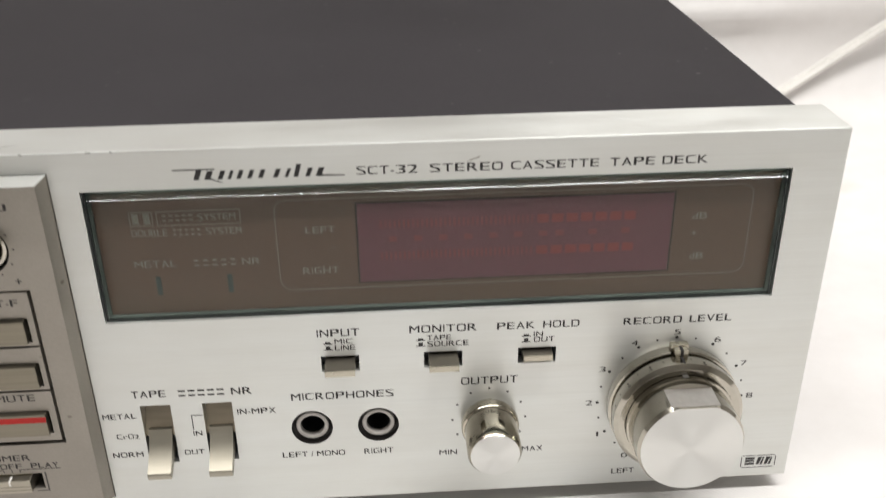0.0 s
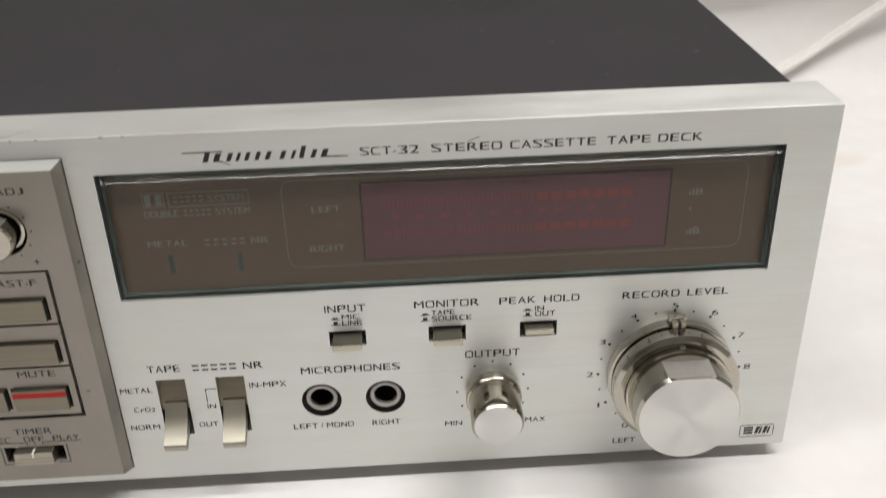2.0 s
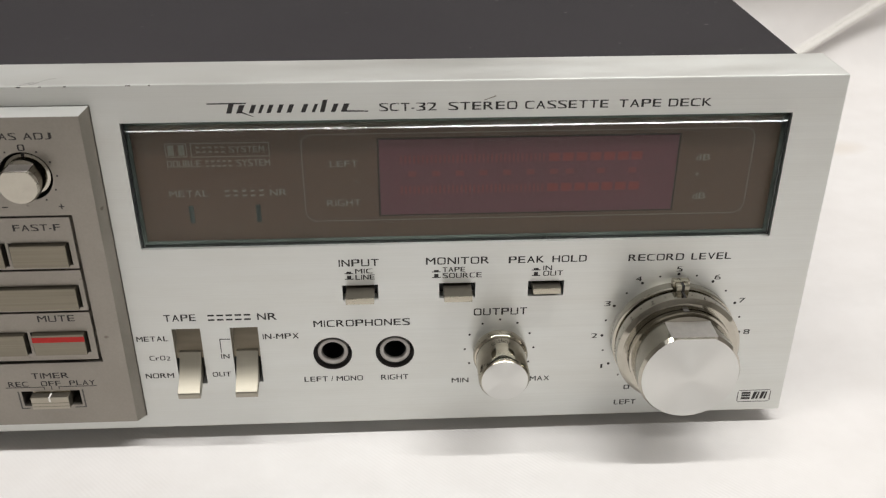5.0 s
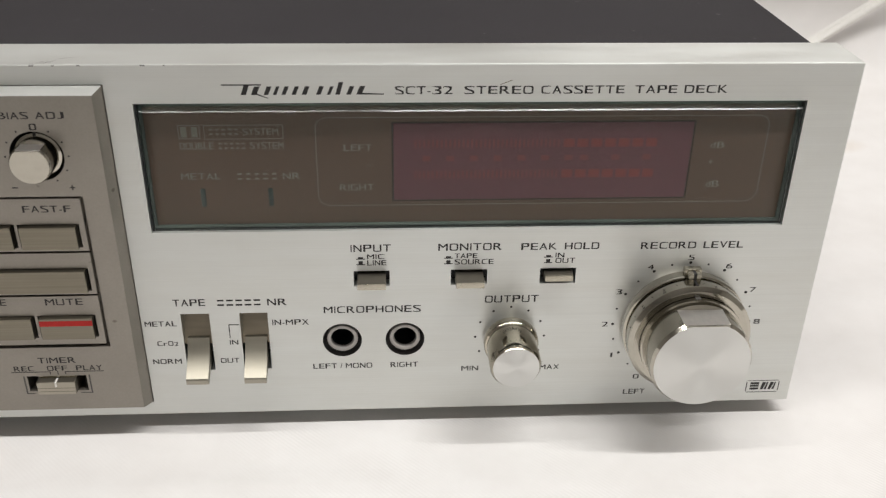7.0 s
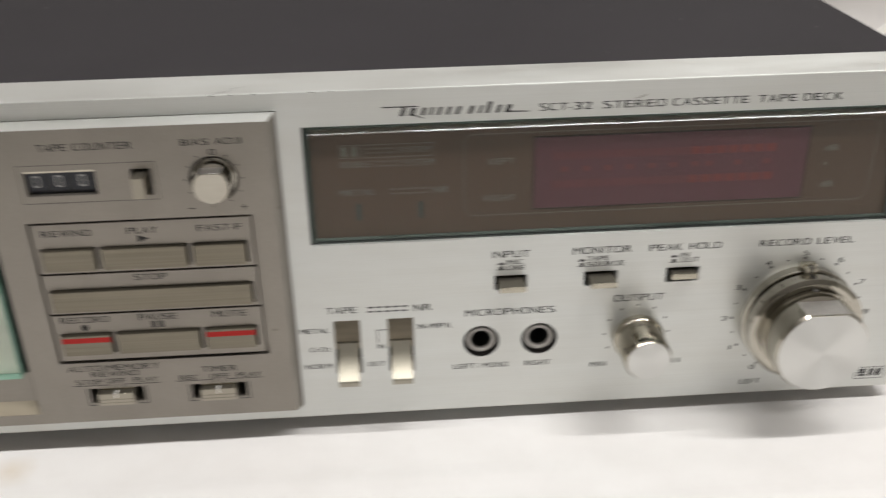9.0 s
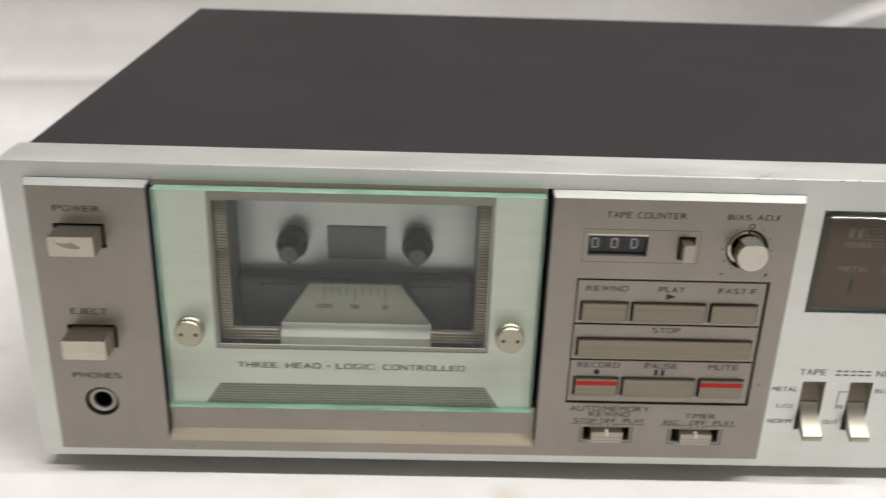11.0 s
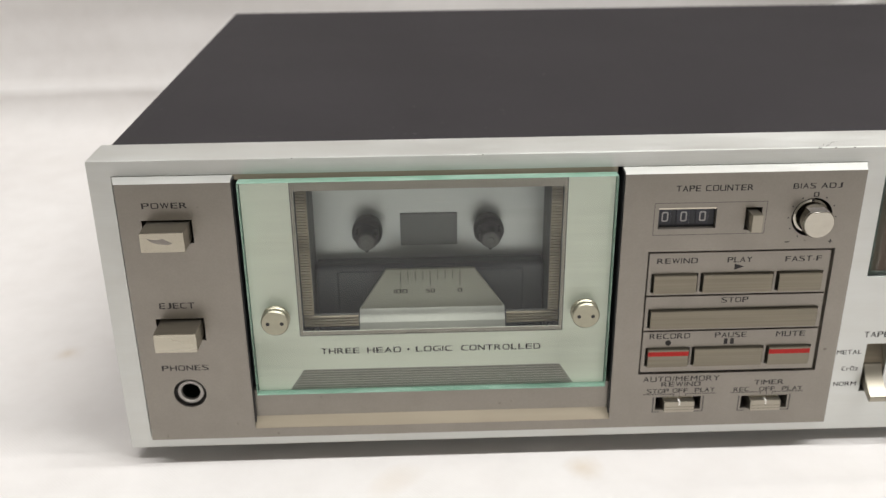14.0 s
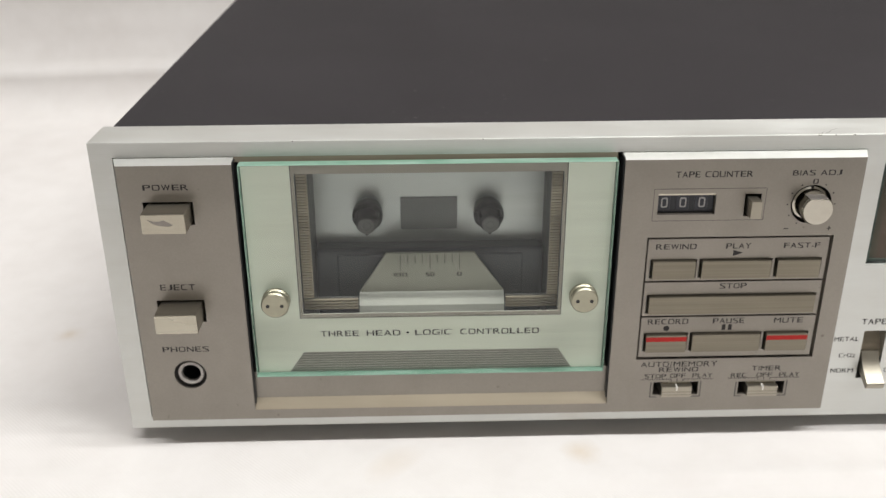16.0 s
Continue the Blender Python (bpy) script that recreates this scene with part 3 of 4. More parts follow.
# dial marks of the two knobs
NUM = {0: "0", 2: "1", 4: "2", 6: "3", 8: "4", 10: "5", 12: "6", 14: "7", 16: "8"}
for k in range(0, 18):
    a = radians(-150 + k * 15)
    r = 19.3
    x, z = REC[0] + r * math.sin(a), REC[1] + r * math.cos(a)
    dot_mark(x, z, 0.42 if k in NUM else 0.3, 0, faceplate)
    if k in NUM:
        x, z = REC[0] + 21.5 * math.sin(a), REC[1] + 20.9 * math.cos(a)
        lettering(NUM[k], x - (0.3 if k == 2 else 0.85), x + (0.3 if k == 2 else 0.85), z + 0.75, z - 0.75, 0, faceplate, bold=0.03)
for k in range(9):
    a = radians(-120 + k * 30)
    dot_mark(OUTK[0] + 9.6 * math.sin(a), OUTK[1] + 9.6 * math.cos(a), 0.33, 0, faceplate)


# ------------------------------------------------ knobs
def flatten(bm, cz, h, y0, y1):
    """Mills a flat on top of a knob between two depths."""
    for v in bm.verts:
        if y0 < v.co.y < y1 and v.co.z > cz + h:
            v.co.z = cz + h
    return bm


def record_knob():
    x, z = REC
    knob = part("record_level_knob", flatten(lathe(bmesh.new(), x, z, [(0, -8.2), (13.2, -8.2), (13.9, -8.9), (13.95, -10.7), (13.4, -10.75), (13.4, -12.0), (13.4, -12.06), (13.4, -19.0), (12.75, -20.0), (0, -20.0)], 96), z, 11.9, -20.4, -12.03), KNOB, deck, "large polished record level knob with a milled flat", 14)
    cap = lathe(bmesh.new(), x, z, [(0, -20.0), (12.75, -20.0), (12.75, -20.06), (0, -20.06)], 96)
    flatten(cap, z, 11.75, -21, -19)
    part("milled_flat", box(bmesh.new(), x - 6.0, x + 6.0, -19.2, -12.1, z + 11.5, z + 11.93), FLAT_LIT, knob, "milled flat in paler metal for the ceiling light on it")
    part("cap", cap, TURNED, knob, "turned aluminium cap with circular grain")
    part("ring", lathe(bmesh.new(), x, z, [(0, 0.5), (16.5, 0.5), (17.0, -0.6), (17.0, -3.0), (16.4, -3.3), (14.0, -3.4), (14.0, -4.5), (16.6, -4.55), (16.75, -4.9), (16.75, -8.1), (16.1, -8.8), (15.6, -9.15), (14.05, -9.15), (14.0, -8.6), (0, -8.6)], 96), KNOB, knob, "polished rear ring for the left channel")
    tab = box(box(bmesh.new(), x - 2.3, x + 2.3, -3.2, -1.2, z + 15.5, z + 19.0, bev=0.25), x - 1.7, x + 1.7, -5.2, -1.2, z + 15.5, z + 18.6, bev=0.3)
    tab_ob = part("pointer_tab", tab, NICKEL, knob)
    marks("pointer_line", [(x - 0.4, x + 0.4, z + 16.3, z + 18.6)], -5.2, INK, knob)
    bm2 = box(bmesh.new(), x - 0.4, x + 0.4, -5.3, -3.3, z + 18.5, z + 18.66)
    part("pointer_line", bm2, INK, knob)
    part("index_line", box(bmesh.new(), x - 0.28, x + 0.28, -8.0, -4.7, z + 16.6, z + 16.82), INK, knob)
    part("index_notch", box(bmesh.new(), x - 0.7, x + 0.7, -10.3, -9.0, z + 13.7, z + 14.0), INK_SOFT, knob)
    return knob


def output_knob():
    x, z = OUTK
    knob = part("output_knob", lathe(bmesh.new(), x, z, [(0, 0.3), (6.2, 0.3), (6.2, -1.4), (7.3, -1.7), (7.5, -2.3), (7.5, -4.0), (7.2, -4.5), (6.85, -4.8), (6.85, -14.0), (6.2, -15.0), (0, -15.0)], 64), CHROME, deck, "polished cylindrical output knob")
    part("cap", lathe(bmesh.new(), x, z, [(0, -15.0), (6.15, -15.0), (6.15, -15.05), (0, -15.05)], 64), TURNED, knob, "turned aluminium cap")
    bm2 = box(bmesh.new(), x + 6.7, x + 7.3, -4.0, -2.9, z + 1.2, z + 1.7)
    part("index_line", bm2, INK, knob)
    return knob


record_knob()
output_knob()


# ------------------------------------------------ jacks, push buttons, lever switches
def jack(x, z, y):
    j = part("jack_socket", lathe(bmesh.new(), x, z, [(4.15, y + 7), (4.25, y + 1.1), (4.15, y + 0.9), (3.95, y + 0.8), (3.35, y + 0.82), (3.15, y + 1.0), (3.08, y + 1.6), (3.05, y + 10)], 56), DULL, deck, "nickel jack socket with a black bore")
    part("collar", lathe(bmesh.new(), x, z, [(5.34, y + 0.02), (5.25, y + 1.4), (4.7, y + 1.9), (4.26, y + 2.0), (4.26, y + 2.6)], 56), COLLAR, j)
    part("bore", lathe(bmesh.new(), x, z, [(3.04, y + 2.2), (2.95, y + 9.5), (0, y + 9.5)], 40), BLACK, j)
    return j


for x, z in JACK:
    jack(x, z, 0.0)


def push_button(x0, x1, front):
    well = box(bmesh.new(), x0 - 0.3, x1 + 0.3, 3.5, 11.5, 49.0, 54.3)
    xm = (x0 + x1) / 2
    b = part("push_button", box(bmesh.new(), xm - 3.75, xm + 3.75, front, 3, 51.2, 53.0, bev=0.15), BRONZE, deck, "small square push button with nickel face")
    part("face", box(bmesh.new(), xm - 3.72, xm + 3.72, front - 0.12, front + 0.1, 51.23, 52.97, bev=0.1), NICKEL, b, "nickel front face")
    part("well", well, BLACK, b)
    return b


push_button(*PUSH[0], -5.2)
push_button(*PUSH[1], -5.2)
push_button(*PUSH[2], -2.3)


def lever_switch(x0, x1):
    xm = (x0 + x1) / 2
    drum = bmesh.new()
    pts = [(1.4 + 5.6 * (k / 10.0) ** 1.6, 31.0 + 10.8 * k / 10.0) for k in range(11)]
    prism(drum, [(8, 31.0)] + pts + [(8, 41.8)], "x", x0 - 0.2, x1 + 0.2)
    # steep at the head, then sweeping out to a shallow lip
    sweep = [(0.9 - 7.7 * (0.35 * k / 14.0 + 0.65 * (k / 14.0) ** 2), 33.2 - 8.2 * k / 14.0) for k in range(15)]
    body = part("lever_switch", prism(bmesh.new(), [(3.5, 33.3)] + sweep + [(-7.0, 24.6), (-6.6, 23.0), (-6.2, 22.8), (-2.0, 24.6), (1.5, 26.6), (3.5, 27.6)], "x", xm - 2.95, xm + 2.95), LEVERM, deck, "satin nickel lever switch pushed down", 24)
    part("drum", drum, DRUM, body, "satin bronze drum inside the slot", 40)
    part("well", box(bmesh.new(), x0 - 0.2, x1 + 0.2, 8.2, 12.5, 22.9, 41.7), BLACK, body)
    return body


for x0, x1 in LEVER:
    lever_switch(x0, x1)

# ------------------------------------------------ level display
g0, g1, g2, g3 = GLASS
tray = cut(box(bmesh.new(), g0 + 0.02, g1 - 0.02, 1.0, 11.8, g2 + 0.02, g3 - 0.02), box(bmesh.new(), g0 + 0.5, g1 - 0.5, 0, 10.5, g2 + 0.5, g3 - 0.5))
display = part("level_display", tray, BLACK, deck, "smoked level meter display behind bevelled glass")
simple("board", BOARD, display, g0 + 0.6, g1 - 0.6, 2.0, 6.0, g2 + 0.6, g3 - 0.6, label="dark brown display board, glass haze mixed into its colour")
gm = 0.5
layers = [(gm, gm, gm, 1.4), (gm, gm, gm, 0.7), (1.5, 1.35, 1.35, -1.45), (1.74, 1.60, 1.62, -1.75), (1.95, 1.85, 1.85, -1.80)]
bm = bmesh.new()
loops = []
for side, top, foot, y in layers:
    loops.append([bm.verts.new(p) for p in ((g0 + side, y, g2 + foot), (g1 - side, y, g2 + foot), (g1 - side, y, g3 - top), (g0 + side, y, g3 - top))])
for a, b in zip(loops, loops[1:]):
    for i in range(4):
        j = (i + 1) % 4
        bm.faces.new((a[i], a[j], b[j], b[i]))
bm.faces.new(loops[-1])
bm.faces.new(loops[0][::-1])
bmesh.ops.recalc_face_normals(bm, faces=bm.faces[:])
for f in bm.faces:
    f.material_index = 0 if abs(f.normal.y) > 0.98 else 2 if f.normal.y < -0.5 else 1
pane = part("glass_pane", bm, [SMOKE, BEVEL, ARRIS], display, "clear glass pane with bevelled green edges", 5)
pane.visible_shadow = False
# dull green rim: the glass's edge tint and scattered light, painted behind the bevel
bm = cut(box(bmesh.new(), g0 + 0.6, g1 - 0.6, 1.45, 1.98, g2 + 0.6, g3 - 0.6), box(bmesh.new(), g0 + 1.5, g1 - 1.5, 1, 6, g2 + 1.4, g3 - 1.2))
part("rim", bm, EDGE_DARK, display, "added green rim for tint and scattered light in the glass edge")

BY = 2.0
for a, b, d, e in ((253.3, 258.6, 90.9, 94.6), (259.5, 278.8, 90.8, 94.6)):
    marks("print_box", [(a, b, d, d + 0.2), (a, b, e - 0.2, e), (a, a + 0.2, d, e), (b - 0.2, b, d, e)], BY, PALE_INK, display)
marks("print_bars", [(253.9, 255.4, 91.4, 94.1), (256.5, 258.0, 91.4, 94.1)], BY, PALE_INK, display)
marks("print_bars", word_bars(260.8, 267.8, 92.0, 93.6, 5, 0.45), BY, PALE_INK, display)
lettering("SYSTEM", 268.9, 277.6, 93.6, 92.0, BY, display, PALE_INK, 0.0, 0.05)
lettering("DOUBLE", 253.3, 261.6, 90.0, 88.2, BY, display, PALE_INK, 0.0, 0.05)
marks("print_bars", word_bars(262.8, 269.2, 88.2, 89.9, 5, 0.45), BY, PALE_INK, display)
lettering("SYSTEM", 270.4, 278.7, 90.0, 88.2, BY, display, PALE_INK, 0.0, 0.05)
lettering("METAL", 252.7, 262.6, 81.8, 80.0, BY, display, PALE_INK, 0.0, 0.05)
marks("print_bars", word_bars(266.6, 276.4, 79.9, 81.7, 5, 0.45), BY, PALE_INK, display)
lettering("NR", 277.9, 282.3, 81.7, 79.9, BY, display, PALE_INK, 0.0, 0.05)
lettering("LEFT", 293.4, 300.4, 89.2, 87.5, BY, display, PALE_INK, 0.0, 0.05)
lettering("RIGHT", 292.1, 300.8, 78.4, 76.6, BY, display, PALE_INK, 0.0, 0.05)
marks("print_dash", [(299.1, 300.6, 83.4, 83.6)], BY, PALE_INK, display)
lettering("dB", 386.2, 389.9, 89.2, 87.5, BY, display, PALE_INK, 0.0, 0.05)
lettering("dB", 386.6, 390.1, 78.4, 76.6, BY, display, PALE_INK, 0.0, 0.05)
lettering("+", 386.4, 387.6, 84.3, 83.1, BY, display, PALE_INK, 0.0, 0.05)
for x in (257.1, 274.0):
    simple("indicator_slit", SLIT, display, x, x + 1.2, BY - 0.15, BY + 0.3, 72.5, 77.5, bev=0.1)
# rounded frame line
bm = bmesh.new()
fx0, fx1, fz0, fz1, fr, fw = 286.5, 400.6, 72.3, 96.4, 3.0, 0.2
outl = []
for cx, cz, a0 in ((fx1 - fr, fz1 - fr, 0), (fx0 + fr, fz1 - fr, 90), (fx0 + fr, fz0 + fr, 180), (fx1 - fr, fz0 + fr, 270)):
    for k in range(7):
        a = radians(a0 + 15 * k)
        outl.append((cx, cz, math.cos(a), math.sin(a)))
ring = [[bm.verts.new((cx + (fr - w) * ca, BY - 0.03, cz + (fr - w) * sa)) for cx, cz, ca, sa in outl] for w in (0, fw)]
for i in range(len(outl)):
    j = (i + 1) % len(outl)
    bm.faces.new((ring[0][i], ring[0][j], ring[1][j], ring[1][i]))
bmesh.ops.recalc_face_normals(bm, faces=bm.faces[:])
part("frame_line", bm, PALE_INK, display)
# dark border paints the shadow round the recessed meter window
part("window_shade_border", box(bmesh.new(), 305.3, 381.7, BY - 0.12, BY + 0.4, 73.5, 95.1), METER_SHADE, display)
meter = part("meter_window", box(bmesh.new(), 305.8, 381.2, BY - 0.25, BY + 0.4, 73.9, 94.7, bev=0.1), REDWIN, display, "dark red fluorescent meter window")
MY = BY - 0.25
for z0, z1 in ((88.2, 90.4), (79.8, 82.0)):
    for k in range(34):
        x = 311.0 + k * 1.09
        marks("meter_tick", [(x, x + 0.5, z0, z1)], MY, SEG_DIM, meter)
    for k in range(7):
        x = 348.5 + k * 3.5
        marks("meter_segment", [(x, x + 2.7, z0, z1)], MY, SEG, meter)
marks("scale_bars", [(x, x + 2.0, 84.6, 86.0) for x in (313, 319, 325, 331, 337, 343, 349, 353, 361, 369)], MY, SEG_DIM, meter, "dim unreadable scale figures")

# ------------------------------------------------ grey control panel
bm = frustum(bmesh.new(), (7.4, 237.5, 12.6, 105.4), (8.9, 236.1, 13.9, 104.4), 0.0, PF)
bmesh.ops.delete(bm, geom=[f for f in bm.faces if f.normal.y > 0.9], context="FACES_ONLY")
tail = bmesh.new()
frustum(tail, (7.4, 237.5, 12.6, 105.4), (7.4, 237.5, 12.6, 105.4), 8.0, 0.0)
bmesh.ops.delete(tail, geom=[f for f in tail.faces if f.normal.y < -0.9], context="FACES_ONLY")
tmp = bpy.data.meshes.new("tmp")
tail.to_mesh(tmp)
tail.free()
bm.from_mesh(tmp)
bpy.data.meshes.remove(tmp)
bmesh.ops.remove_doubles(bm, verts=bm.verts, dist=0.001)
bmesh.ops.recalc_face_normals(bm, faces=bm.faces[:])
c = bmesh.new()
box(c, DOOR[0], DOOR[1], -20, 20, 17.4, 130)
box(c, 15.7, 30.8, -20, 7, 85.1, 92.8)
box(c, 15.7, 30.8, -20, 7, 51.4, 59.3)
rod(c, 23.4, 31.7, 5.3, -20, 7)
rod(c, BIAS[0], BIAS[1], 6.35, -20, 5)
box(c, 170.9, 230.0, -20, -2.0, 34.4, 78.7)
box(c, 173.2, 191.1, -20, 4, 86.3, 93.3)
box(c, 200.1, 205.2, -20, 6, 85.5, 93.0)
box(c, 177.5, 192.8, -20, 6, 20.4, 25.5)
box(c, 206.4, 222.1, -20, 6, 20.2, 25.2)
bm = cut(bm, c)
bm.normal_update()
# Top chamfer alone is aluminium: bare cut metal, also brightened for the ceiling light.
for f in bm.faces:
    m = f.calc_center_median()
    f.material_index = 1 if f.normal.z > 0.5 and m.z > 103.5 and m.y < 0 else 0
panel = part("control_panel", bm, [GREY, ALU], deck, "grey anodised control panel with bright chamfered top edge")
for w, x0, x1, z1, z0 in (
        ("POWER", 16.3, 30.0, 98.4, 96.6), ("EJECT", 17.4, 28.4, 64.9, 62.9), ("PHONES", 15.4, 30.4, 42.3, 40.4),
        ("TAPE", 177.9, 185.4, 100.5, 98.6), ("COUNTER", 186.9, 201.6, 100.5, 98.6), ("BIAS", 213.8, 220.8, 100.5, 98.8), ("ADJ", 222.4, 229.0, 100.5, 98.8),
        ("0", 220.5, 222.2, 97.6, 96.0), ("-", 213.6, 215.0, 81.3, 81.0), ("+", 227.2, 228.6, 81.8, 80.4),
        ("AUTO/MEMORY", 172.7, 198.3, 33.4, 31.5), ("REWIND", 178.9, 192.1, 31.2, 29.5), ("STOP", 174.3, 181.6, 28.6, 27.0),
        ("OFF", 182.9, 188.1, 28.7, 27.1), ("PLAY", 190.4, 197.1, 28.7, 27.1), ("TIMER", 210.2, 220.1, 31.2, 29.4),
        ("REC", 203.5, 208.8, 28.5, 26.9), ("OFF", 212.2, 217.5, 28.5, 26.9), ("PLAY", 219.8, 226.7, 28.5, 26.9)):
    lettering(w, x0, x1, z1, z0, PF, panel)
for x in (173.2, 202.6):
    marks("bracket_line", [(x, x + 10.3, 26.45, 26.65), (x + 14.1, x + 24.4, 26.45, 26.65), (x + 10.1, x + 10.3, 25.7, 26.5), (x + 14.1, x + 14.3, 25.7, 26.5), (x + 12.1, x + 12.3, 25.6, 26.8)], PF, INK, panel)
for x0, x1, z0, z1 in ((177.5, 192.8, 20.4, 25.5), (206.4, 222.1, 20.2, 25.2)):
    marks("slot_outline", [(x0 - 1.0, x0 - 0.6, z0 - 0.7, z1), (x0 - 1.0, x0 + 1.4, z0 - 0.9, z0 - 0.6), (x1 + 0.6, x1 + 1.0, z0 - 0.7, z1 + 0.2), (x1 - 2.2, x1 + 1.0, z0 - 0.9, z0 - 0.6)], PF, INK_SOFT, panel)
for k in range(11):
    if k == 5:
        continue
    a = radians(-150 + k * 30)
    dot_mark(BIAS[0] + 7.4 * math.sin(a), BIAS[1] + 7.3 * math.cos(a), 0.24, PF, panel)
# hair lines round the counter plate
marks("counter_outline", [(171.7, 206.6, 84.25, 84.4), (171.7, 206.6, 94.8, 94.95), (171.7, 171.85, 84.3, 94.9), (206.45, 206.6, 84.3, 94.9)], PF, INK_SOFT, panel)


def block_button(z0, z1, front, label):
    b = part("block_button", box(bmesh.new(), 16.9, 30.0, front, 4, z0 + 0.75, z1 - 0.75, bev=0.2), SIDE, deck, label)
    part("face", box(bmesh.new(), 16.93, 29.97, front - 0.12, front + 0.1, z0 + 0.78, z1 - 0.78, bev=0.1), NICKEL, b, "nickel front face")
    part("well", box(bmesh.new(), 15.5, 31.0, 4.2, 6.9, z0 - 0.3, z1 + 0.3), BLACK, b)
    return b


power = block_button(85.1, 92.8, -12.6, "square nickel power button with a worn smear")
bm = bmesh.new()
prism(bm, [(18.7, 90.6), (20.5, 90.0), (22.4, 89.9), (23.6, 90.4), (24.6, 89.8), (26.4, 88.7), (25.0, 88.3), (22.6, 88.5), (20.6, 89.1)], "y", -12.76, -12.7)
part("worn_smear", bm, plain("worn_smear_mark", (0.30, 0.275, 0.25), 0.4, 0.7), power, "dull worn smear")
block_button(51.4, 59.3, -13.2, "square nickel eject button")
jack(23.4, 31.7, PF)

# bias knob in its recess
bk = part("bias_knob", flatten(lathe(bmesh.new(), *BIAS, [(0, 3), (5.6, 3), (5.75, -2.6), (5.5, -3.2), (4.85, -3.4), (4.85, -5.4), (4.85, -5.5), (4.85, -9.3), (4.5, -9.9), (0, -9.9)], 64), BIAS[1], 3.7, -11, -5.45), KNOB, deck, "small polished bias knob with a milled flat", 14)
part("cap", flatten(lathe(bmesh.new(), *BIAS, [(0, -9.9), (4.45, -9.9), (4.45, -9.95), (0, -9.95)], 64), BIAS[1], 3.55, -11, -9.5), KNOB, bk)
part("milled_flat", box(bmesh.new(), BIAS[0] - 2.8, BIAS[0] + 2.8, -9.5, -5.55, BIAS[1] + 3.3, BIAS[1] + 3.73), FLAT_LIT, bk, "milled flat in paler metal for the ceiling light on it")
part("collar", lathe(bmesh.new(), *BIAS, [(6.3, -3.9), (6.3, 4.5), (0, 4.5)], 56), COLLAR, bk)
bm = box(bmesh.new(), BIAS[0] - 0.35, BIAS[0] + 0.35, -3.45, -1.8, BIAS[1] + 4.9, BIAS[1] + 5.85)
part("index_line", bm, INK, bk)

# tape counter and its reset button
counter = part("tape_counter", box(bmesh.new(), 173.3, 191.0, -2.4, 3.8, 86.4, 93.2), plain("counter_black", (0.02, 0.022, 0.03), 0.3), deck, "black tape counter with three white digit wheels")
for x in (175.5, 181.3, 187.2):
    part("digit_wheel", box(bmesh.new(), x - 2.2, x + 1.9, -2.7, -2.2, 87.2, 92.4, bev=0.2), plain("digit_wheel_black", (0.03, 0.032, 0.045), 0.35), counter)
    lettering("0", x - 1.0, x + 1.1, 91.5, 88.2, -2.7, counter, plain("digit_white", (0.4, 0.4, 0.39), 0.5), 0.0, 0.0)
# chrome strip drawn for the glint along the counter lens's top
part("lens_glint", box(bmesh.new(), 173.3, 191.0, -3.9, -3.3, 92.7, 93.2), CHROME, counter)
rb = part("reset_button", box(bmesh.new(), 200.9, 204.1, -8.6, 3, 86.3, 92.0, bev=0.15), SIDE, deck, "narrow nickel counter reset button")
part("well", box(bmesh.new(), 199.8, 205.5, 3.5, 5.8, 85.2, 93.3), BLACK, rb)

# transport keys, in three rows of their own
ROW = [(63.3, 78.0, [(172.6, 187.6), (188.3, 211.8), (212.5, 227.6)], 64.3, 70.9),
       (50.6, 62.8, [(172.5, 227.8)], 51.6, 58.3),
       (35.1, 50.1, [(172.7, 187.4), (188.0, 211.8), (212.5, 227.4)], 37.4, 44.2)]
for z0, z1, keys, k0, k1 in ROW:
    c = bmesh.new()
    for a, b in keys:
        box(c, a, b, -10, 4, k0, k1)
    strip = part("key_surround", cut(box(bmesh.new(), 171.5, 229.0, PF + 0.35, -2.0, z0, z1, bev=0.12), c), GREY, panel)
    part("well", box(bmesh.new(), 171.8, 228.7, -2.02, -1.9, z0 + 0.3, z1 - 0.3), BLACK, panel)
    for i, (a, b) in enumerate(keys):
        kb = part("transport_key", box(bmesh.new(), a + 0.65, b - 0.65, PF - 1.0, -2.0, k0 + 0.1, k1 - 0.25, bev=0.15), KEY, deck, "warm grey brushed transport key")
        if k0 == 37.4 and i in (0, 2):
            part("red_stripe", box(bmesh.new(), a + 0.67, b - 0.67, PF - 1.05, PF - 0.5, 41.7, 43.3), RED, kb, "red stripe along the top of the key")
KR = PF + 0.35
for w, x0, x1, z1, z0 in (
        ("REWIND", 174.0, 186.9, 76.2, 74.4), ("PLAY", 196.3, 204.2, 76.2, 74.4), ("FAST-F", 214.7, 226.3, 76.1, 74.3),
        ("STOP", 195.9, 204.6, 62.1, 60.3), ("RECORD", 173.7, 187.0, 49.4, 47.5), ("PAUSE", 195.1, 205.5, 49.4, 47.5), ("MUTE", 215.3, 224.9, 49.3, 47.4)):
    lettering(w, x0, x1, z1, z0, KR, panel)
part("play_symbol", prism(bmesh.new(), [(198.8, 71.8), (201.9, 72.85), (198.8, 73.9)], "y", KR - 0.03, KR + 0.02), INK, panel)
marks("pause_symbol", [(198.3, 199.5, 45.0, 47.1), (200.4, 201.6, 45.0, 47.1)], KR, INK, panel)
dot_mark(180.0, 45.9, 1.0, KR, panel)


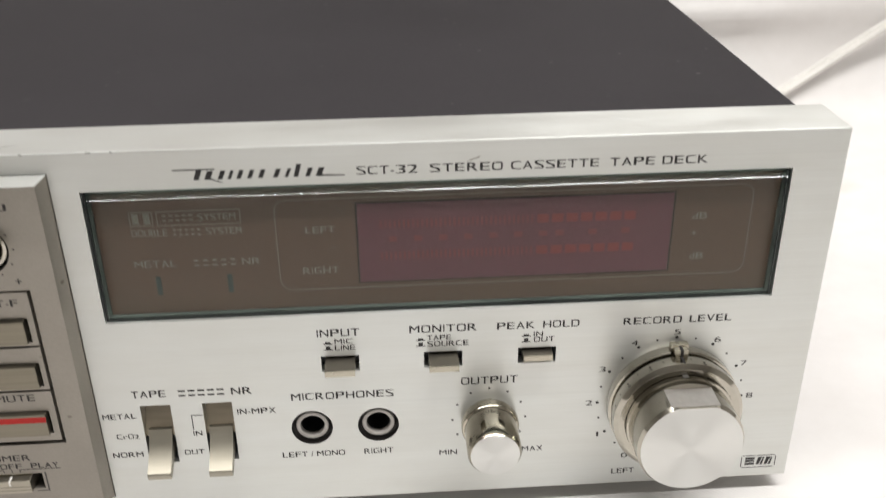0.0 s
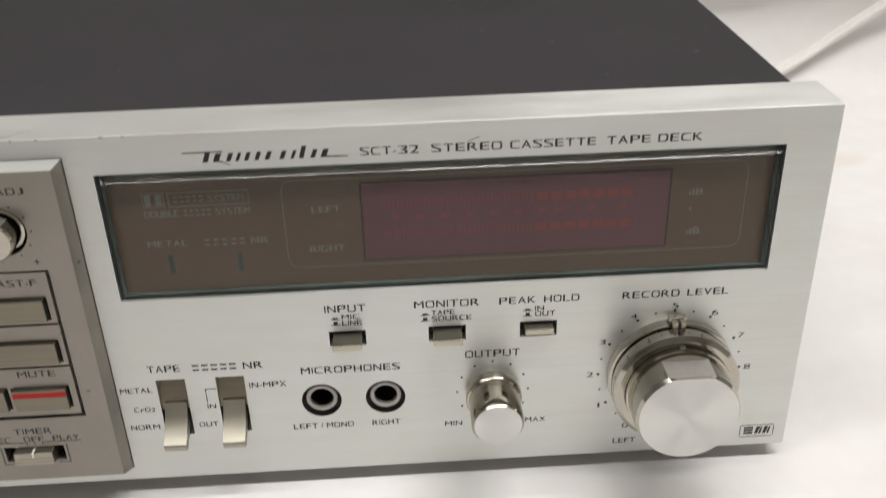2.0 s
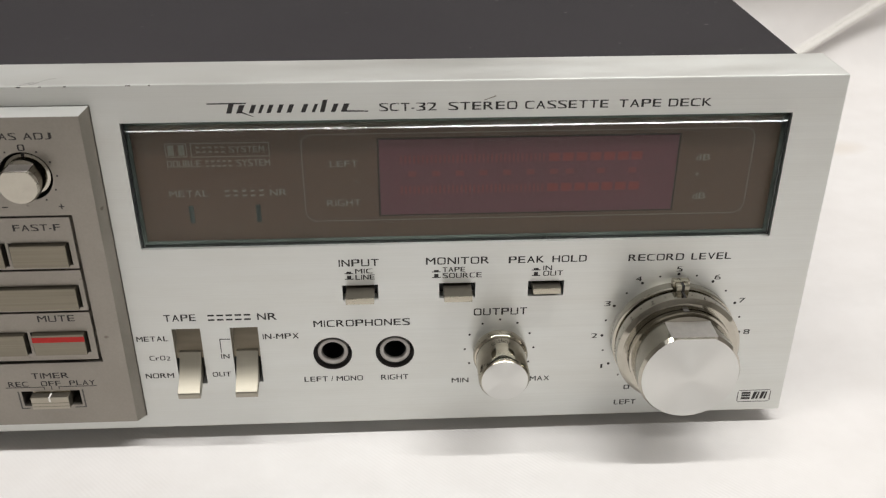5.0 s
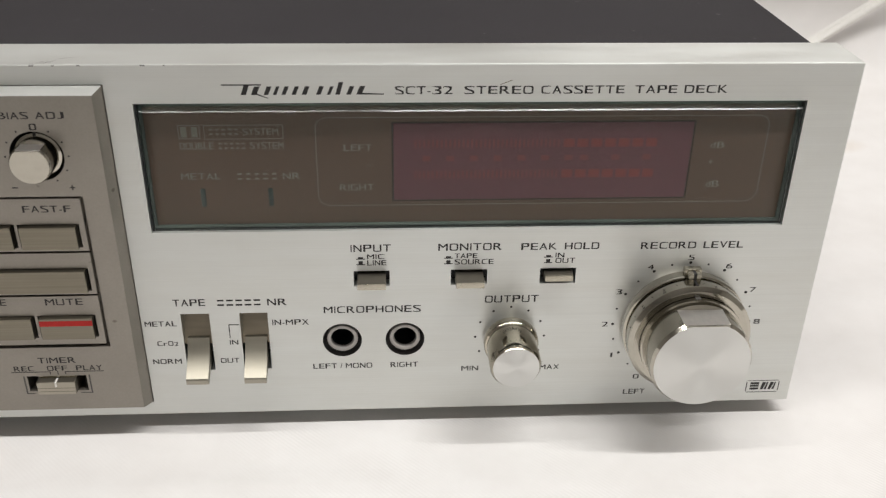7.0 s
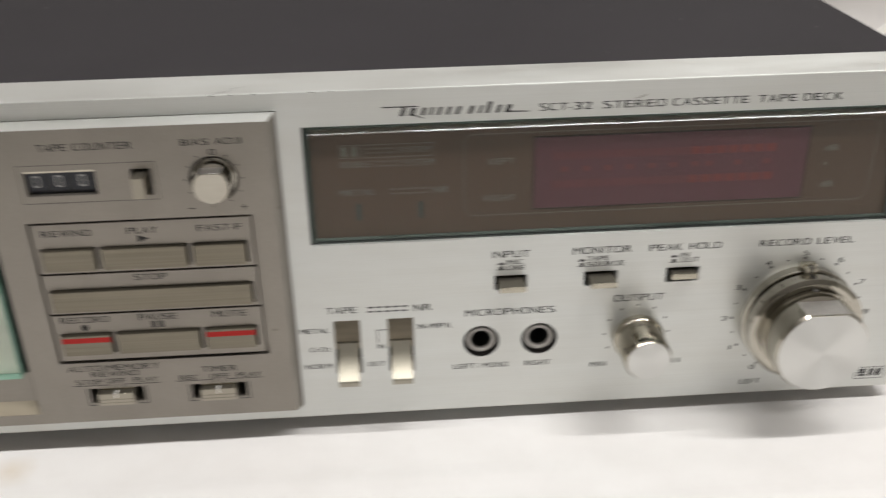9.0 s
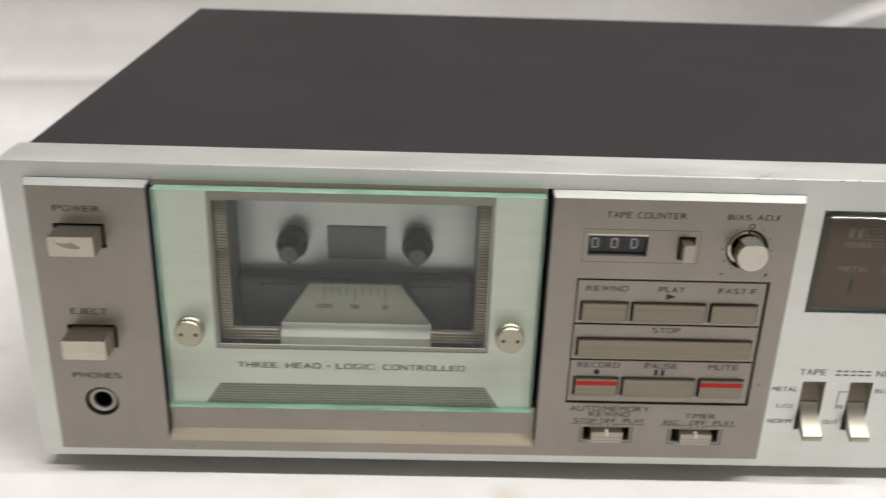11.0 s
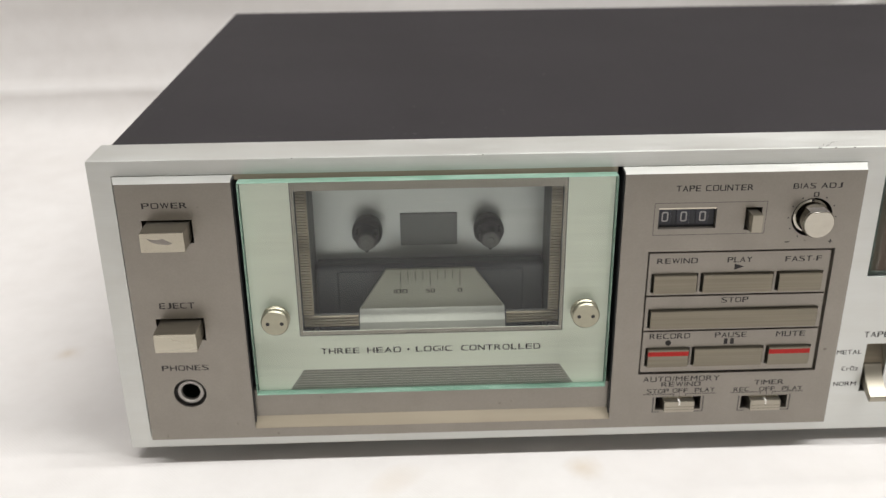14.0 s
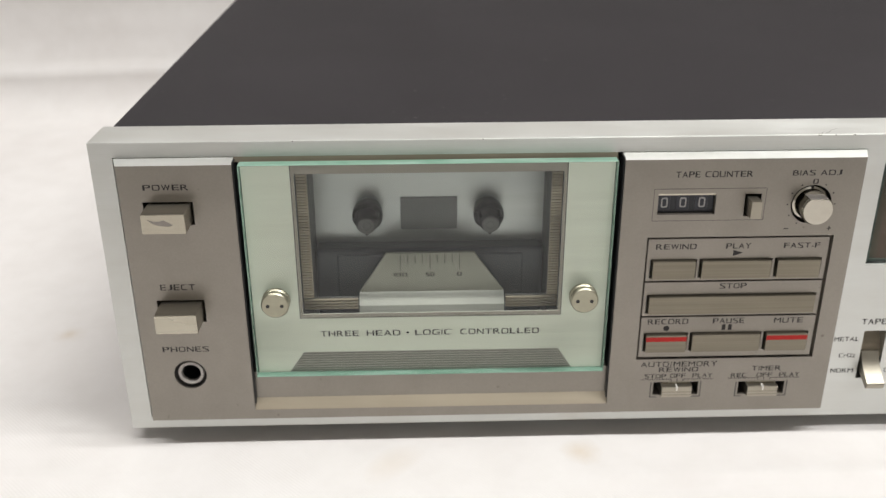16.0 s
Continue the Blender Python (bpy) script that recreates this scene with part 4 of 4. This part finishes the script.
def slide_switch(x0, x1, z0, z1):
    xm = (x0 + x1) / 2
    s = part("slide_switch", box(bmesh.new(), xm - 5.1, xm + 5.1, -6.0, 3.0, z0 + 0.1, z1 - 1.0, bev=0.2), SIDE, deck, "satin slide switch set to off")
    part("step", box(bmesh.new(), xm - 5.0, xm + 5.0, -3.6, 3.0, z1 - 1.1, z1 - 0.45, bev=0.12), NICKEL, s, "raised step along the slider's back")
    # grooves drawn as thin dark strips for the shade in them
    for k in range(2):
        part("groove_shade", box(bmesh.new(), xm - 5.0, xm + 5.0, -6.03, -5.9, z0 + 1.0 + k * 1.1, z0 + 1.18 + k * 1.1), BRONZE, s)
    part("well", box(bmesh.new(), x0 - 0.2, x1 + 0.2, 3.2, 5.8, z0 - 0.2, z1 + 0.2), BLACK, s)
    part("white_index", box(bmesh.new(), xm - 0.25, xm + 0.25, -6.05, -3.7, z1 - 2.4, z1 - 0.97), CORD, s)
    return s


slide_switch(177.5, 192.8, 20.4, 25.5)
slide_switch(206.4, 222.1, 20.2, 25.2)

# ------------------------------------------------ cassette door and bay
door = new("cassette_door")
door.parent = deck
door.matrix_parent_inverse = Matrix.Translation(-deck.location)
tagged(door, "clear green-edged glass cassette door on a silver frame")
gx0, gx1, gz0, gz1 = 45.4, 159.9, 30.9, 104.35
pane = part("glass_pane", box(bmesh.new(), gx0 + 0.05, gx1 - 0.05, -5.2, -2.6, gz0 + 0.05, gz1 - 0.05), CLEAR, door, "thick clear glass pane")
pane.visible_shadow = False
# polished edges of the pane
bm = bmesh.new()
box(bm, gx0, gx1, -5.2, -1.2, gz1 - 0.05, gz1 + 0.02)
box(bm, gx0 - 0.02, gx0 + 0.06, -5.2, -1.2, gz0, gz1)
box(bm, gx1 - 0.06, gx1 + 0.02, -5.2, -1.2, gz0, gz1)
box(bm, gx0, gx1, -5.2, -1.2, gz0 - 0.02, gz0 + 0.05)
edge = part("glass_edge", bm, EDGE, door, "green polished edge of the glass")
edge.visible_shadow = False

FY = -2.5
wx0, wx1, wz0, wz1 = 61.6, 144.1, 52.6, 100.6
c = bmesh.new()
box(c, wx0, wx1, -5, 5, wz0, wz1)
for x in (53.9, 151.6):
    rod(c, x, 58.9, 2.0, -5, 5)
frame_bm = cut(box(bmesh.new(), gx0 + 0.3, gx1 - 0.3, FY, FY + 0.3, gz0 + 0.2, gz1 - 0.2), c)
part("door_frame", frame_bm, ALU_FRAME, door, "pale silver frame behind the glass")
# grey border with thin dark outline round the window
ox0, ox1, oz0, oz1 = 60.7, 145.0, 51.3, 103.6
bm = cut(box(bmesh.new(), ox0, ox1, FY - 0.06, FY, oz0, oz1), box(bmesh.new(), wx0, wx1, -5, 5, wz0, wz1))
part("window_border", bm, GREY, door, "grey border round the window")
marks("border_line", [(ox0 - 0.25, ox0, oz0 - 0.25, oz1), (ox1, ox1 + 0.25, oz0 - 0.25, oz1), (ox0, ox1, oz0 - 0.25, oz0)], FY, INK, door)
DK = [(66.8, 79.2, "THREE"), (81.8, 92.8, "HEAD"), (97.6, 109.6, "LOGIC"), (112.4, 138.3, "CONTROLLED")]
for x0, x1, w in DK:
    lettering(w, x0, x1, 46.3, 44.3, FY - 0.03, door)
dot_mark(95.2, 45.3, 0.4, FY - 0.03, door)
# ribbed trapezoid under the lettering
part("ribbed_plate", prism(bmesh.new(), [(56.0, gz0 + 0.3), (149.6, gz0 + 0.3), (144.8, 38.5), (60.9, 38.5)], "y", FY - 0.05, FY), plain("ribbed_grey", (0.37, 0.36, 0.32), 0.45, 0.6), door, "grey ribbed trapezoid plate")
for k in range(8):
    z = gz0 + 0.6 + k * 0.92
    f = (z - gz0) / (38.5 - gz0)
    simple("rib", RIBGREY, door, 56.4 + f * 4.7, 149.2 - f * 4.7, FY - 0.2, FY - 0.04, z, z + 0.34)


def door_screw(x):
    s = part("door_screw", lathe(bmesh.new(), x, 59.3, [(0, -5.25), (4.2, -5.25), (4.2, -5.4), (4.5, -5.5), (4.5, -6.4), (4.1, -6.9), (4.1, -7.4), (4.4, -7.7), (4.4, -8.8), (4.0, -9.3), (0, -9.3)], 56), SCREW, door, "round nickel screw with two pin holes")
    return s


for x in (53.8, 151.5):
    door_screw(x)
    # flat black discs stand in for the dark inside the pin holes
    for dx in (-2.2, 2.2):
        part("pin_hole_shade", lathe(bmesh.new(), x + dx, 59.2, [(0, -9.32), (0.62, -9.32), (0.62, -9.2), (0, -9.2)], 16), BLACK, door)

# bay behind the window
bay = new("cassette_bay")
bay.parent = deck
bay.matrix_parent_inverse = Matrix.Translation(-deck.location)
tagged(bay, "dark cassette bay with two black spindles")
c = box(bmesh.new(), 64.6, 141.3, -3, 21.8, 41.0, 102.5)
part("bay_shell", cut(box(bmesh.new(), 45, 160.8, 3.5, 24.0, 20, 104.7), c), BAYWALL, bay, "dark grey plastic shell")
part("back_plate", box(bmesh.new(), 64.7, 141.2, 20.6, 21.6, 66.0, 102.4), brushed("bay_silver_plate", (0.46, 0.485, 0.485), 0.40, 1.0, (10, 10, 700), 0.05, 0.03), bay, "brushed silver back plate")
part("lower_block", box(bmesh.new(), 64.7, 141.2, 13.5, 21.5, 42.0, 68.0, bev=1.6, seg=4), DARK, bay, "dark lower block")
part("raised_panel", box(bmesh.new(), 72.0, 134.0, 12.9, 14.0, 41.0, 66.2, bev=0.5), DARK, bay, "raised dark panel behind the scale plate")
part("grey_window", box(bmesh.new(), 93.3, 112.3, 20.1, 20.9, 72.3, 83.8, bev=0.15), GREYWIN, bay, "dull grey window in the back plate")
for x in (82.5, 122.5):
    bm = lathe(bmesh.new(), x, 79.2, [(0, 20.7), (4.6, 20.7), (5.0, 17.4), (5.0, 14.8), (4.4, 14.0), (3.6, 13.6), (3.3, 8.3), (2.8, 7.2), (0, 7.2)], 48)
    for k in range(3):
        fin = box(bmesh.new(), -0.5, 0.5, 8.6, 13.8, 2.8, 4.1, bev=0.15)
        bmesh.ops.rotate(fin, verts=fin.verts, cent=(0, 0, 0), matrix=Matrix.Rotation(radians(60 + 120 * k), 3, "Y"))
        bmesh.ops.translate(fin, verts=fin.verts, vec=(x, 0, 79.2))
        tmp = bpy.data.meshes.new("tmp")
        fin.to_mesh(tmp)
        fin.free()
        bm.from_mesh(tmp)
        bpy.data.meshes.remove(tmp)
    part("spindle", bm, BLACK, bay, "black plastic drive spindle")
    part("spindle_tip", lathe(bmesh.new(), x, 79.2, [(0, 7.25), (2.6, 7.25), (2.6, 7.0), (1.6, 6.95), (1.4, 7.15), (1.0, 7.15), (0.9, 6.9), (0, 6.9)], 32), GREYTIP, bay, "dark grey ringed spindle tip")
# ribbed strips inside the window's sides and foot
for x in (61.5, 141.0):
    for k in range(46):
        z = 56.2 + k * 0.93
        simple("rib", LEDGE, bay, x, x + 3.4, 2.0, 2.9, z, z + 0.55)
    part("rib_backing", box(bmesh.new(), x, x + 3.4, 2.8, 3.4, 52.2, 99.4), GREYTIP, bay)
for x0, x1 in ((61.5, 79.2), (127.5, 144.4)):
    part("rib_backing", box(bmesh.new(), x0, x1, 2.8, 3.4, 51.5, 55.9), GREYTIP, bay)
    for k in range(4):
        simple("rib", LEDGE, bay, x0, x1, 2.0, 2.9, 51.9 + k * 1.0, 52.45 + k * 1.0)
# scale plate
sc = part("scale_plate", prism(bmesh.new(), [(79.3, 54.4), (127.4, 54.4), (117.3, 68.7), (88.5, 68.7)], "y", 8.6, 9.6), CREAM, bay, "pale trapezoid tape scale plate")
# paler than the plate: its brightness in the light is put into the colour
part("scale_lip", prism(bmesh.new(), [(8.6, 54.7), (5.4, 51.2), (4.6, 47.4), (9.6, 47.0), (9.6, 54.7)], "x", 79.3, 127.4), plain("lightened_scale_lip", (0.46, 0.47, 0.42), 0.45, 0.1), bay, "lip along the scale plate, its lit look put into paler silver")
for k in range(9):
    x = 93.1 + k * 2.44
    marks("scale_tick", [(x - 0.1, x + 0.1, 62.9 if k % 4 == 0 else 65.1, 67.9)], 8.6, INK, bay)
for w, x in (("100", 93.1), ("50", 102.8), ("0", 112.6)):
    n = 0.75 * len(w)
    lettering(w, x - n, x + n, 61.6, 60.2, 8.6, bay)
# sill below the door
part("sill", box(bmesh.new(), DOOR[0] + 0.45, DOOR[1] - 0.45, -1.6, 3.0, 17.4, 30.6), GREY, deck, "grey strip under the cassette door")
# the ledge's tan colour stands for a warm reflection on it
part("sill_ledge", prism(bmesh.new(), [(PF + 0.1, 16.5), (PF + 0.1, 17.38), (-1.55, 20.7), (-1.55, 16.5)], "x", DOOR[0] + 0.05, DOOR[1] - 0.05), LEDGE, deck, "satin ledge, a warm reflection put into its tan")
# black strips painted in for the shade of the gaps beside the door
part("gap_shade_strip", box(bmesh.new(), DOOR[0] + 0.02, DOOR[0] + 0.4, -3.6, 8.0, 19.5, 105.0), BLACK, deck)
part("gap_shade_strip", box(bmesh.new(), DOOR[1] - 0.4, DOOR[1] - 0.02, -3.6, 8.0, 19.5, 105.0), BLACK, deck)


# ---------------------------------------------------------------- mains cord
def cord():
    cu = bpy.data.curves.new("power_cord", "CURVE")
    cu.dimensions, cu.bevel_depth, cu.bevel_resolution, cu.resolution_u = "3D", 0.0018, 3, 10
    pts = [(345, 257, 30), (374, 270, 9), (424, 262, 5), (488, 275, 7), (538, 307, 14), (565, 314, 29), (597, 311, 53), (630, 307, 72), (652, 304, 93), (673, 299, 132)]
    for side in (-1, 1):
        sp = cu.splines.new("NURBS")
        sp.points.add(len(pts) - 1)
        for p, (x, y, z) in zip(sp.points, pts):
            p.co = ((x + side * 1.2) * MM, (y - side * 1.2) * MM, (z + 1.2) * MM, 1)
        sp.use_endpoint_u, sp.order_u = True, 4
    tmpo = new("power_cord", cu)
    deps = bpy.context.evaluated_depsgraph_get()
    me = bpy.data.meshes.new_from_object(tmpo.evaluated_get(deps))
    bpy.data.objects.remove(tmpo)
    me.materials.clear()
    me.materials.append(CORD)
    me.polygons.foreach_set("use_smooth", [True] * len(me.polygons))
    ob = new("power_cord", me)
    return tagged(ob, "white two-core mains cord trailing behind the deck", "cord")


cord()
